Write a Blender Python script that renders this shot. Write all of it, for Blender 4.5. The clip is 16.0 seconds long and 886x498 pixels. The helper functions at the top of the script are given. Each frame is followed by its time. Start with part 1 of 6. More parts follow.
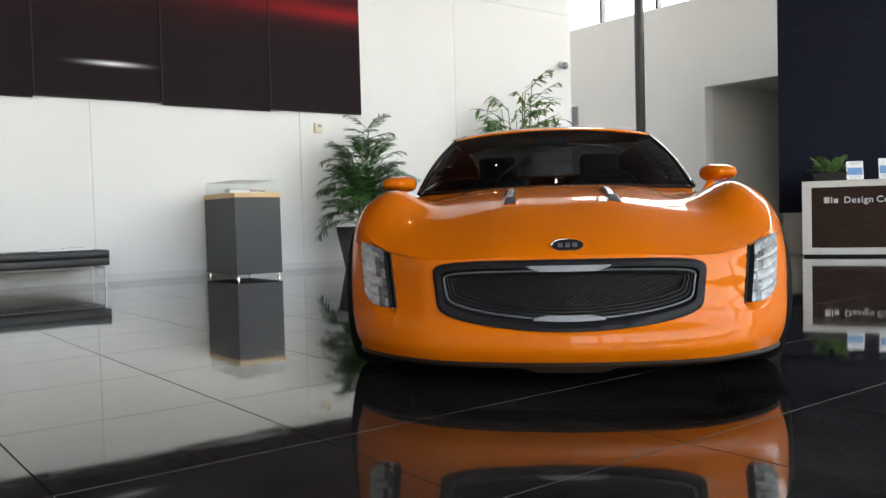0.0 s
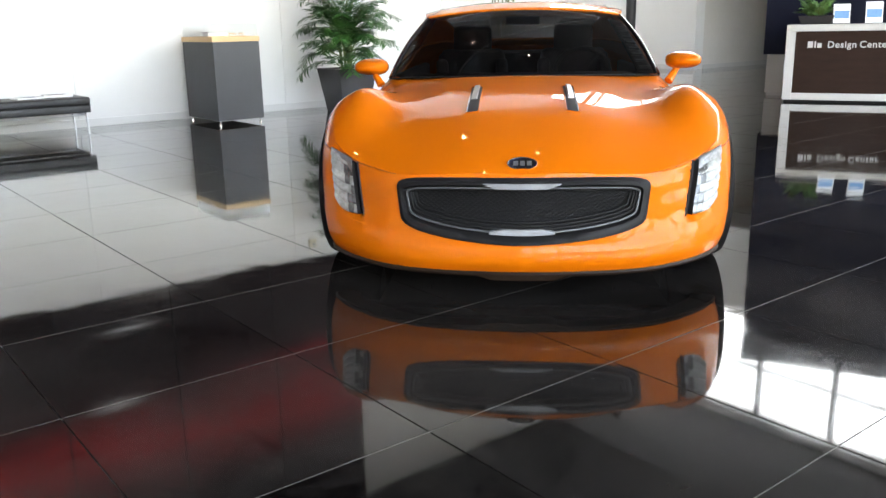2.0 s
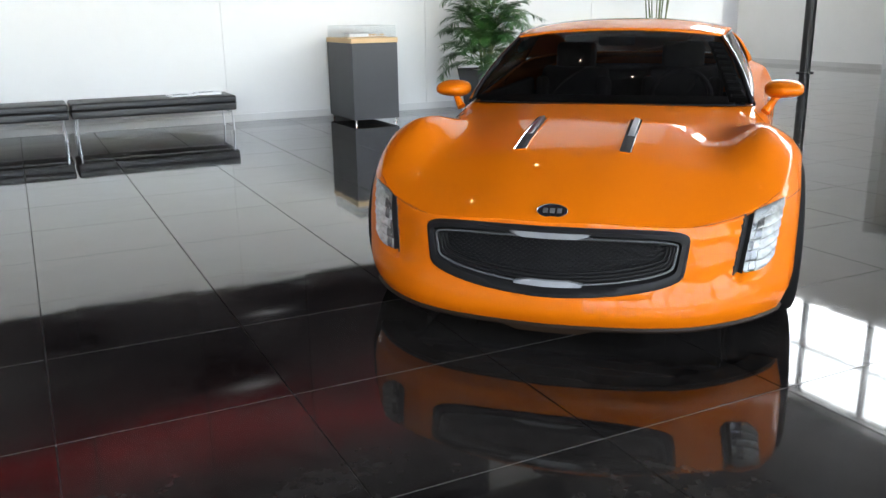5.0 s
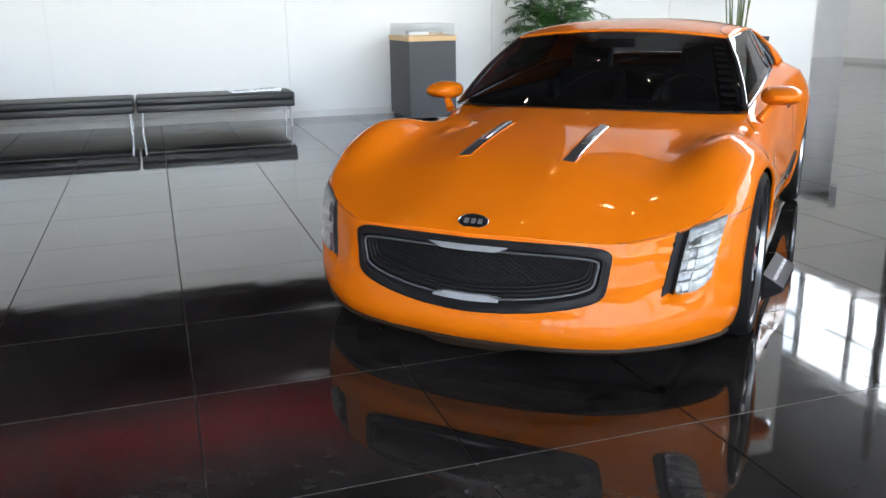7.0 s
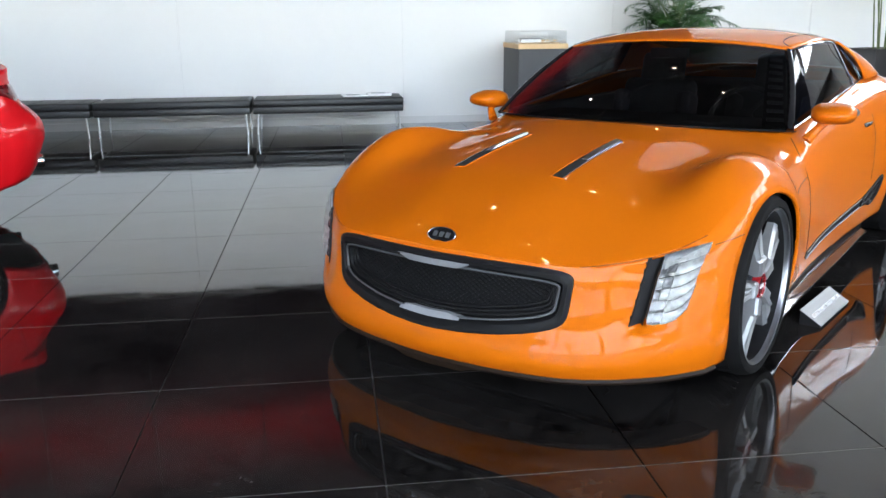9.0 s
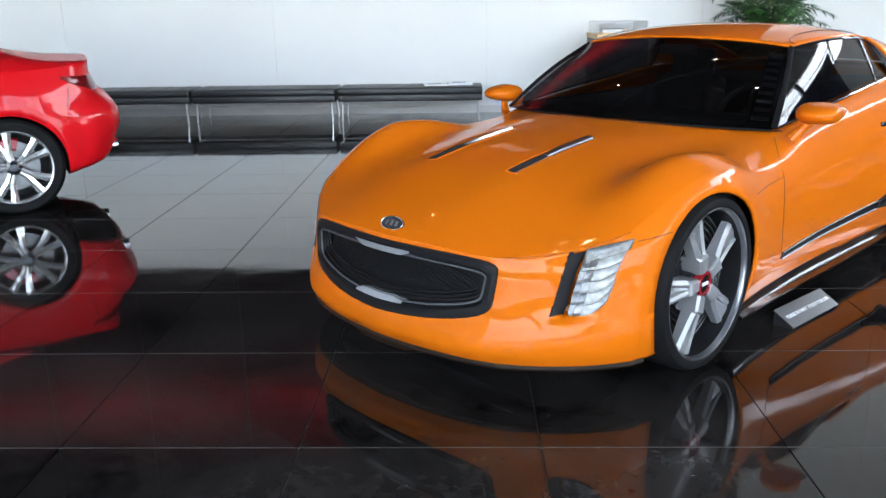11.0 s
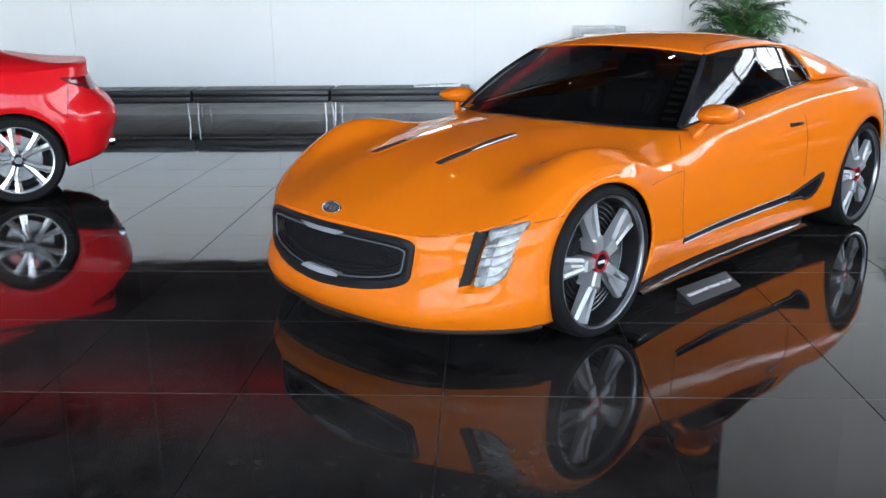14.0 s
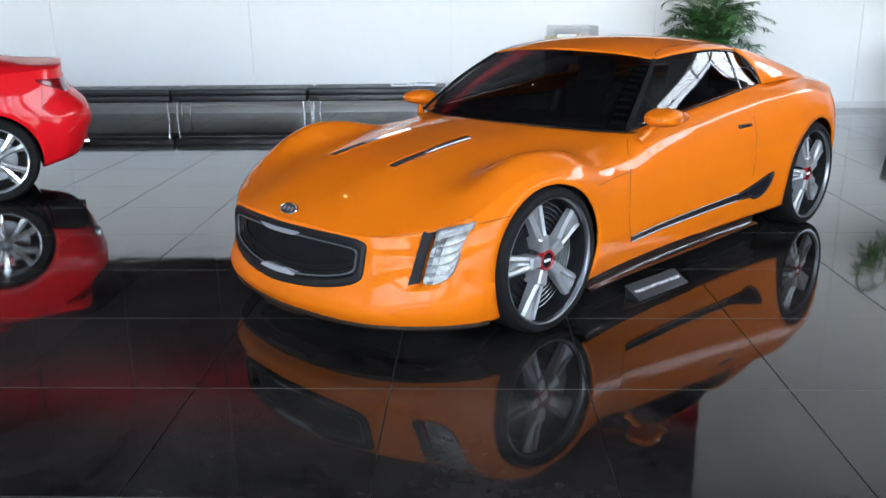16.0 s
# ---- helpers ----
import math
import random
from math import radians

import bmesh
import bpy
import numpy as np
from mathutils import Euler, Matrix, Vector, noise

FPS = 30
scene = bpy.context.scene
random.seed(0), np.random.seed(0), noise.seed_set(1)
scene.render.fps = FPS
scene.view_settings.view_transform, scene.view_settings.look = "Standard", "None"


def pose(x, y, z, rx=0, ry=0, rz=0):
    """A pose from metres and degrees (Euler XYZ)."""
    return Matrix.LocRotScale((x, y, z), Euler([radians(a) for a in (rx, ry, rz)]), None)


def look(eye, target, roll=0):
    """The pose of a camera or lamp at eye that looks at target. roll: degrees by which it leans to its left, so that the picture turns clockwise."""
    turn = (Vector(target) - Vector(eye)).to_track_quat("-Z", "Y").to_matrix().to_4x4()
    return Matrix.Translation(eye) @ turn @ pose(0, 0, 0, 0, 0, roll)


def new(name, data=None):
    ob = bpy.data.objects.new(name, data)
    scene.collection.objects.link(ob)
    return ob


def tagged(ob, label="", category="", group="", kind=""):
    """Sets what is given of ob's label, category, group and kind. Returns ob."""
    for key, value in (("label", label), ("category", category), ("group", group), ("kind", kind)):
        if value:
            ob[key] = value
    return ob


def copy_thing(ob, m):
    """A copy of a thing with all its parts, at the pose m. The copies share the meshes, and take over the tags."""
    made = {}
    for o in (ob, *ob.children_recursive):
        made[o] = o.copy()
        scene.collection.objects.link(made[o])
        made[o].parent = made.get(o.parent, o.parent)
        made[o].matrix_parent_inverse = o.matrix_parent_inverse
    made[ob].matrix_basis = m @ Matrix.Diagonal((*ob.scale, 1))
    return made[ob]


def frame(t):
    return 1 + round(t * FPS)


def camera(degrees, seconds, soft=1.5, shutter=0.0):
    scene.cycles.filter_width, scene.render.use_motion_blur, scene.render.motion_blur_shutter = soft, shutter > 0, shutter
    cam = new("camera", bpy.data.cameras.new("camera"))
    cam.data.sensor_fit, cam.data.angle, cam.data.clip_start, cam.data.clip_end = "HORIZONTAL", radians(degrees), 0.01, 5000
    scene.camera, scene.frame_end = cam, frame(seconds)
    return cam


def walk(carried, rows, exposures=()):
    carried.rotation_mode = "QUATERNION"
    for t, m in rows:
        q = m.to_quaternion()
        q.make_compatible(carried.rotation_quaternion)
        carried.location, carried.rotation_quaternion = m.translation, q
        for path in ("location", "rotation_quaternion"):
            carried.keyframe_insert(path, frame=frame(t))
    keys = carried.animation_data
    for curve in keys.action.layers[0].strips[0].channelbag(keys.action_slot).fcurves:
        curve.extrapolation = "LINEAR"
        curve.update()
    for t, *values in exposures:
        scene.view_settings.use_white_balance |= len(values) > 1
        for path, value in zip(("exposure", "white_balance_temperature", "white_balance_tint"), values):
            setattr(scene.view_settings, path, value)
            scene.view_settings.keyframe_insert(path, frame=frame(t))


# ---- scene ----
cam = camera(55.1, 16.0)
PATH = [
    (0, (-1.981, -1.461, 0.658), (-0.756, 0.118, 0.579), -1.5),
    (0.5, (-1.969, -1.491, 0.723), (-0.745, 0.089, 0.641), -1.4),
    (1, (-1.989, -1.542, 0.832), (-0.765, 0.028, 0.637), -1.2),
    (1.5, (-2.019, -1.607, 0.96), (-0.807, -0.062, 0.578), -1.2),
    (2, (-2.002, -1.67, 1.063), (-0.805, -0.152, 0.551), -1.1),
    (2.5, (-1.963, -1.677, 1.127), (-0.771, -0.163, 0.593), -1.0),
    (3, (-1.9, -1.674, 1.167), (-0.71, -0.158, 0.631), -0.9),
    (3.5, (-1.807, -1.661, 1.211), (-0.642, -0.128, 0.672), -0.9),
    (4, (-1.696, -1.689, 1.227), (-0.606, -0.101, 0.69), -1.0),
    (4.5, (-1.559, -1.787, 1.228), (-0.582, -0.124, 0.698), -0.9),
    (4.7, (-1.505, -1.828, 1.241), (-0.596, -0.129, 0.706), -1.0),
    (6.8, (-0.935, -1.959, 1.263), (-0.222, -0.172, 0.717), -0.8),
    (7, (-0.768, -2.048, 1.258), (-0.164, -0.221, 0.716), -0.9),
    (7.5, (-0.605, -2.094, 1.261), (-0.125, -0.23, 0.717), -0.9),
    (8, (-0.439, -2.09, 1.268), (-0.055, -0.205, 0.72), -0.9),
    (8.5, (-0.285, -2.107, 1.269), (0.01, -0.203, 0.734), -0.7),
    (8.7, (-0.218, -2.105, 1.247), (0.063, -0.195, 0.726), -0.6),
    (10.8, (0.488, -2.309, 1.301), (0.434, -0.387, 0.748), -1.1),
    (11, (0.521, -2.337, 1.302), (0.466, -0.415, 0.752), -0.9),
    (11.5, (0.662, -2.387, 1.3), (0.598, -0.466, 0.749), -0.9),
    (12, (0.754, -2.456, 1.316), (0.685, -0.535, 0.765), -0.8),
    (12.5, (0.829, -2.523, 1.331), (0.752, -0.602, 0.78), -0.8),
    (13, (0.861, -2.588, 1.336), (0.778, -0.667, 0.785), -0.7),
    (13.5, (0.852, -2.699, 1.34), (0.766, -0.777, 0.793), -0.7),
    (14, (0.887, -2.798, 1.348), (0.795, -0.877, 0.8), -0.7),
    (14.5, (0.974, -2.869, 1.376), (0.887, -0.949, 0.824), -0.8),
    (15, (1.034, -2.914, 1.389), (0.955, -0.993, 0.838), -0.8),
    (15.5, (1.038, -2.936, 1.395), (0.967, -1.015, 0.843), -0.7),
    (16, (1.054, -2.93, 1.402), (0.986, -1.011, 0.844), -0.7),
]
EXPOSURES = [(0.0, 2.88, 7150, 11), (0.7, 2.96, 7100, 11), (1.5, 3.36, 7000, 11), (2.0, 3.70, 7000, 11), (2.5, 3.42, 7000, 11), (4.5, 3.31, 6850, 10), (7.5, 3.25, 6580, 10), (11.5, 3.2, 6250, 10), (16.0, 3.21, 6200, 10)]

walk(cam, [(t, look(eye, target, roll)) for t, eye, target, roll in PATH], EXPOSURES)

# ---- light ----
world = bpy.data.worlds.new("world")
scene.world = world
world.use_nodes = True
wn = world.node_tree.nodes
sky = wn.new("ShaderNodeTexSky")
sky.sky_type = "NISHITA"
sky.sun_disc = False
sky.sun_elevation = radians(48)
sky.sun_rotation = radians(200)
wn["Background"].inputs["Strength"].default_value = 0.15
world.node_tree.links.new(sky.outputs[0], wn["Background"].inputs["Color"])


def area(name, m, sx, sy, watts, color):
    d = bpy.data.lights.new(name, "AREA")
    d.shape, d.size, d.size_y, d.energy, d.color = "RECTANGLE", sx, sy, watts, color
    ob = new(name, d)
    ob.matrix_world = m
    return ob


# daylight that stands in the window openings
CEIL = 7.7
area("daylight_east", look((14.25, 2.5, 6.45), (-2, 2.5, 5.6)), 24.0, 2.3, 190, (0.94, 0.97, 1.0))
area("daylight_south", look((2.25, -10.35, 3.9), (2.25, 8, 3.4)), 23.0, 6.6, 225, (0.94, 0.97, 1.0))

# ---- materials ----


def mat(name, color, rough=0.5, metal=0.0, var=0.08, scale=6.0, bump=0.0, bscale=60.0, coat=0.0, spec=0.5, rvar=0.0, color2=None, stretch=(1, 1, 1)):
    """A painted, cast or woven surface: two scales of noise in colour, one in gloss, fine relief."""
    m = bpy.data.materials.new(name)
    m.use_nodes = True
    nt = m.node_tree
    n, L = nt.nodes, nt.links
    p = n["Principled BSDF"]
    co = n.new("ShaderNodeTexCoord")
    mp = n.new("ShaderNodeMapping")
    mp.inputs["Scale"].default_value = stretch
    L.new(co.outputs["Object"], mp.inputs["Vector"])
    a = n.new("ShaderNodeTexNoise")
    a.inputs["Scale"].default_value, a.inputs["Detail"].default_value = scale, 6
    b = n.new("ShaderNodeTexNoise")
    b.inputs["Scale"].default_value, b.inputs["Detail"].default_value = scale * 11, 3
    for q in (a, b):
        L.new(mp.outputs[0], q.inputs["Vector"])
    add = n.new("ShaderNodeMath")
    add.operation = "MULTIPLY_ADD"
    add.inputs[1].default_value = 0.35
    L.new(b.outputs["Fac"], add.inputs[0])
    L.new(a.outputs["Fac"], add.inputs[2])
    ramp = n.new("ShaderNodeMapRange")
    ramp.inputs["From Min"].default_value, ramp.inputs["From Max"].default_value = 0.45, 0.95
    L.new(add.outputs[0], ramp.inputs["Value"])
    mix = n.new("ShaderNodeMix")
    mix.data_type = "RGBA"
    c2 = color2 or tuple(min(1, c * (1 + var)) for c in color)
    c1 = color if color2 else tuple(c * (1 - var) for c in color)
    mix.inputs["A"].default_value, mix.inputs["B"].default_value = (*c1, 1), (*c2, 1)
    L.new(ramp.outputs[0], mix.inputs["Factor"])
    L.new(mix.outputs["Result"], p.inputs["Base Color"])
    p.inputs["Metallic"].default_value = metal
    p.inputs["Specular IOR Level"].default_value = spec
    p.inputs["Coat Weight"].default_value, p.inputs["Coat Roughness"].default_value = coat, 0.02
    p.inputs["Roughness"].default_value = rough
    if rvar:
        rr = n.new("ShaderNodeMapRange")
        rr.inputs["From Min"].default_value, rr.inputs["From Max"].default_value = 0.35, 0.7
        rr.inputs["To Min"].default_value, rr.inputs["To Max"].default_value = max(0.0, rough - rvar), rough + rvar
        L.new(a.outputs["Fac"], rr.inputs["Value"])
        L.new(rr.outputs[0], p.inputs["Roughness"])
    if bump:
        bn = n.new("ShaderNodeTexNoise")
        bn.inputs["Scale"].default_value, bn.inputs["Detail"].default_value = bscale, 4
        L.new(mp.outputs[0], bn.inputs["Vector"])
        bp = n.new("ShaderNodeBump")
        bp.inputs["Strength"].default_value, bp.inputs["Distance"].default_value = 1.0, bump
        L.new(bn.outputs["Fac"], bp.inputs["Height"])
        L.new(bp.outputs[0], p.inputs["Normal"])
    return m


def glass(name, color, rough=0.0, ior=1.55):
    """A thin pane: part clear, part glossy, tinted."""
    m = bpy.data.materials.new(name)
    m.use_nodes = True
    nt = m.node_tree
    n, L = nt.nodes, nt.links
    n.remove(n["Principled BSDF"])
    t, g, mx, f = n.new("ShaderNodeBsdfTransparent"), n.new("ShaderNodeBsdfGlossy"), n.new("ShaderNodeMixShader"), n.new("ShaderNodeLayerWeight")
    t.inputs["Color"].default_value = (*color, 1)
    g.inputs["Roughness"].default_value = rough
    f.inputs["Blend"].default_value = 0.5
    f0 = ((ior - 1) / (ior + 1)) ** 2
    pw, ma = n.new("ShaderNodeMath"), n.new("ShaderNodeMath")
    pw.operation, ma.operation = "POWER", "MULTIPLY_ADD"
    pw.inputs[1].default_value = 5.0
    ma.inputs[1].default_value, ma.inputs[2].default_value = 1 - f0, f0
    L.new(f.outputs["Facing"], pw.inputs[0])
    L.new(pw.outputs[0], ma.inputs[0])
    L.new(ma.outputs[0], mx.inputs[0])
    L.new(t.outputs[0], mx.inputs[1])
    L.new(g.outputs[0], mx.inputs[2])
    L.new(mx.outputs[0], n["Material Output"].inputs["Surface"])
    return m


def glow(name, color, strength):
    m = bpy.data.materials.new(name)
    m.use_nodes = True
    p = m.node_tree.nodes["Principled BSDF"]
    p.inputs["Base Color"].default_value = (*color, 1)
    p.inputs["Emission Color"].default_value = (*color, 1)
    p.inputs["Emission Strength"].default_value = strength
    return m


ORANGE = mat("orange_paint", (0.53, 0.117, 0.0025), 0.5, 0.0, var=0.03, scale=300, coat=0.72, spec=0.03, color2=(0.58, 0.130, 0.003))
ORANGE.node_tree.nodes["Principled BSDF"].inputs["Coat IOR"].default_value = 1.31
RED = mat("red_paint", (0.52, 0.005, 0.009), 0.5, 0.0, var=0.03, scale=300, coat=0.5, spec=0.05)
TYRE = mat("tyre_rubber", (0.007, 0.007, 0.0072), 0.7, 0, spec=0.1, var=0.2, scale=20, bump=0.001, bscale=150)
SILVER = mat("satin_silver", (0.30, 0.305, 0.31), 0.38, 0.55, var=0.05, scale=30)
DISCM = mat("wheel_disc_black", (0.010, 0.010, 0.011), 0.45, 0, var=0.2, scale=15, spec=0.15)
RINGM = mat("ring_metal", (0.20, 0.205, 0.21), 0.22, 0.9, var=0.1, scale=20)
LAMPDK = mat("lamp_facets_dark", (0.05, 0.052, 0.055), 0.16, 0.3, scale=55, coat=0.6, color2=(0.20, 0.205, 0.205))
SKIRT = mat("skirt_dark_gloss", (0.013, 0.008, 0.006), 0.16, 0, var=0.2, scale=20, coat=0.4)
CHROME = mat("chrome", (0.86, 0.87, 0.88), 0.06, 1.0, var=0.02, scale=30)
DARKRIM = mat("dark_rim", (0.05, 0.052, 0.056), 0.26, 0.8, var=0.1, scale=20)
SATINLEG = mat("satin_steel", (0.62, 0.63, 0.64), 0.28, 0.75, var=0.04, scale=30)
POLISH = mat("polished_alloy", (0.70, 0.71, 0.72), 0.20, 0.8, var=0.06, scale=25)
BLACK = mat("satin_black", (0.010, 0.010, 0.011), 0.45, 0, spec=0.14, var=0.15, scale=12, bump=0.0003, bscale=200)
GLOSSB = mat("gloss_black", (0.008, 0.008, 0.009), 0.08, 0, var=0.1, scale=10, coat=0.6)
CAVITY = mat("dark_cavity", (0.006, 0.006, 0.007), 0.8, 0, var=0.2, scale=10)
CARBON = mat("dark_lip", (0.018, 0.011, 0.007), 0.42, 0, var=0.2, scale=60, spec=0.12)
GREYBAR = mat("grey_bar", (0.30, 0.31, 0.325), 0.4, 0.3, var=0.05, scale=40)
CABIN = mat("cabin_trim", (0.055, 0.053, 0.055), 0.6, 0, var=0.25, scale=18, bump=0.0006, bscale=220)
CABINRED = mat("cabin_red", (0.42, 0.015, 0.012), 0.45, 0, var=0.1, scale=30)
SCREEN = glass("windscreen_glass", (0.20, 0.205, 0.21))
SIDEGL = glass("side_glass", (0.26, 0.265, 0.27))
CLEAR = glass("clear_pane", (0.95, 0.96, 0.96))
ACRYL = glass("clear_acrylic", (0.97, 0.98, 0.98), 0.0, 1.22)
LAMPGL = mat("lamp_facets", (0.15, 0.155, 0.15), 0.35, 0.15, scale=34, coat=0.3, color2=(0.43, 0.44, 0.425))
LAMPBK = mat("lamp_housing_grey", (0.16, 0.165, 0.165), 0.3, 0.3, var=0.2, scale=40)
RIMGREY = mat("grille_rim_grey", (0.075, 0.077, 0.082), 0.4, 0.1, var=0.05, scale=40)
REDCAP = mat("red_cap", (0.24, 0.008, 0.012), 0.22, 0.2, var=0.05, scale=40, coat=0.5)
TAILRED = mat("tail_lens", (0.12, 0.002, 0.004), 0.12, 0, var=0.3, scale=30, coat=0.3, spec=0.3)
SIGNM = mat("sign_plate_grey", (0.034, 0.035, 0.038), 0.28, 0.35, var=0.08, scale=12)
STEELD = mat("brake_disc", (0.14, 0.14, 0.145), 0.35, 1.0, var=0.15, scale=40)
PANELW = mat("white_panel_paint", (0.705, 0.705, 0.695), 0.62, 0, var=0.02, scale=0.9, bump=0.0006, bscale=90)
WALL = mat("white_wall_paint", (0.80, 0.80, 0.79), 0.62, 0, var=0.018, scale=0.9, bump=0.0006, bscale=90)
SEAM = mat("wall_seam_shadow", (0.62, 0.62, 0.61), 0.7, 0, var=0.1, scale=9)
# shade of alcove and passage is mixed into this grey, lifted for alcove glow
GREYW = mat("shade_greyed_wall", (0.70, 0.68, 0.65), 0.65, 0, var=0.05, scale=1.1, bump=0.0006, bscale=90)
CEILM = mat("ceiling_board", (0.07, 0.07, 0.073), 0.8, 0, var=0.06, scale=1.5)
BASEB = mat("baseboard_paint", (0.60, 0.60, 0.59), 0.5, 0, var=0.04, scale=4)
NAVY = mat("navy_panel", (0.006, 0.0072, 0.018), 0.55, 0, spec=0.12, var=0.12, scale=3, bump=0.0005, bscale=60)
COLUMNM = mat("black_column_paint", (0.012, 0.012, 0.014), 0.38, 0, var=0.2, scale=5)
FRAMEM = mat("dark_window_frame", (0.04, 0.04, 0.045), 0.4, 0.2, var=0.1, scale=8)
LEATHER = mat("black_leather", (0.017, 0.017, 0.018), 0.42, 0, var=0.2, scale=16, bump=0.0012, bscale=140)
PEDEST = mat("charcoal_laminate", (0.040, 0.041, 0.044), 0.5, 0, var=0.1, scale=3, bump=0.0003, bscale=200)
BIRCH = mat("birch_wood", (0.62, 0.40, 0.19), 0.5, 0, color2=(0.72, 0.50, 0.27), scale=5, stretch=(1, 9, 1), bump=0.0004, bscale=60)
PLANTER = mat("dark_planter", (0.022, 0.020, 0.021), 0.38, 0, var=0.2, scale=5)
PEBBLE = mat("pale_pebbles", (0.36, 0.34, 0.31), 0.8, 0, color2=(0.56, 0.53, 0.48), scale=40)
LEAF = mat("palm_leaf", (0.012, 0.050, 0.012), 0.42, 0, color2=(0.045, 0.135, 0.026), scale=5)
LEAF2 = mat("bamboo_leaf", (0.06, 0.16, 0.04), 0.45, 0, color2=(0.19, 0.30, 0.10), scale=5)
STEM = mat("green_cane", (0.06, 0.11, 0.035), 0.5, 0, color2=(0.15, 0.17, 0.06), scale=8)
DESKW = mat("desk_white", (0.56, 0.545, 0.52), 0.4, 0, var=0.03, scale=3)
DESKB = mat("desk_brown", (0.027, 0.014, 0.010), 0.6, 0, spec=0.12, var=0.15, scale=3, stretch=(1, 1, 6))
LOUVRE = mat("louvre_grey", (0.065, 0.065, 0.068), 0.3, 0, var=0.1, scale=30)
# pale colour that paints the glare along the joint rows
JOINT_GLARE = mat("joint_glare_pale", (0.10, 0.10, 0.095), 0.7, 0, color2=(0.19, 0.185, 0.18), scale=3)
LETTER = mat("silver_letters", (0.60, 0.60, 0.60), 0.35, 0.5, var=0.04, scale=40)
PAPER = mat("paper_white", (0.78, 0.79, 0.80), 0.55, 0, var=0.03, scale=20)
PRINTB = mat("print_blue", (0.12, 0.28, 0.55), 0.5, 0, var=0.15, scale=30)
PRINTG = mat("print_grey", (0.25, 0.27, 0.30), 0.5, 0, var=0.15, scale=30)
ALU = mat("brushed_aluminium", (0.34, 0.35, 0.37), 0.30, 1.0, var=0.08, scale=20, stretch=(1, 12, 1))
BEIGE = mat("beige_plastic", (0.66, 0.60, 0.45), 0.5, 0, var=0.04, scale=20)
SPOT = glow("downlight_lens", (1.0, 0.86, 0.62), 18.0)

SKYGLOW = glow("overcast_sky", (0.93, 0.97, 1.0), 0.45)


def floor_material():
    """Dark polished concrete: mottled, waxed, slightly uneven."""
    m = bpy.data.materials.new("polished_concrete")
    m.use_nodes = True
    nt = m.node_tree
    n, L = nt.nodes, nt.links
    p = n["Principled BSDF"]
    geo = n.new("ShaderNodeNewGeometry")
    info = n.new("ShaderNodeObjectInfo")
    big, fine, wob = n.new("ShaderNodeTexNoise"), n.new("ShaderNodeTexNoise"), n.new("ShaderNodeTexNoise")
    for q, sc, de in ((big, 1.3, 8), (fine, 22, 5), (wob, 2.2, 2)):
        q.inputs["Scale"].default_value, q.inputs["Detail"].default_value = sc, de
        q.inputs["Roughness"].default_value = 0.62
        L.new(geo.outputs["Position"], q.inputs["Vector"])
    add = n.new("ShaderNodeMath")
    add.operation = "MULTIPLY_ADD"
    add.inputs[1].default_value = 0.45
    L.new(fine.outputs["Fac"], add.inputs[0])
    L.new(big.outputs["Fac"], add.inputs[2])
    ad2 = n.new("ShaderNodeMath")
    ad2.operation = "MULTIPLY_ADD"
    ad2.inputs[1].default_value = 0.10
    L.new(info.outputs["Random"], ad2.inputs[0])
    L.new(add.outputs[0], ad2.inputs[2])
    cr = n.new("ShaderNodeValToRGB")
    cr.color_ramp.elements[0].position, cr.color_ramp.elements[0].color = 0.60, (0.0012, 0.0012, 0.0013, 1)
    cr.color_ramp.elements[1].position, cr.color_ramp.elements[1].color = 0.95, (0.024, 0.022, 0.0206, 1)
    L.new(ad2.outputs[0], cr.inputs[0])
    L.new(cr.outputs[0], p.inputs["Base Color"])
    rr = n.new("ShaderNodeMapRange")
    rr.inputs["From Min"].default_value, rr.inputs["From Max"].default_value = 0.52, 0.92
    rr.inputs["To Min"].default_value, rr.inputs["To Max"].default_value = 0.015, 0.11
    rm = n.new("ShaderNodeMath")
    rm.operation = "MULTIPLY_ADD"
    rm.inputs[1].default_value = 0.4
    L.new(fine.outputs["Fac"], rm.inputs[0])
    L.new(big.outputs["Fac"], rm.inputs[2])
    L.new(rm.outputs[0], rr.inputs["Value"])
    L.new(rr.outputs[0], p.inputs["Roughness"])
    p.inputs["IOR"].default_value = 1.5
    p.inputs["Specular IOR Level"].default_value = 0.06
    p.inputs["Coat Weight"].default_value = 0.9
    p.inputs["Coat IOR"].default_value = 1.21
    p.inputs["Coat Roughness"].default_value = 0.03
    bp = n.new("ShaderNodeBump")
    bp.inputs["Strength"].default_value, bp.inputs["Distance"].default_value = 1.0, 0.0022
    L.new(wob.outputs["Fac"], bp.inputs["Height"])
    L.new(bp.outputs[0], p.inputs["Normal"])
    return m


FLOOR = floor_material()
# the cut's lighter second tone has edge glare mixed into its colour
JOINT = mat("saw_cut_joint", (0.025, 0.025, 0.025), 0.6, 0, color2=(0.17, 0.165, 0.16), scale=2.5)


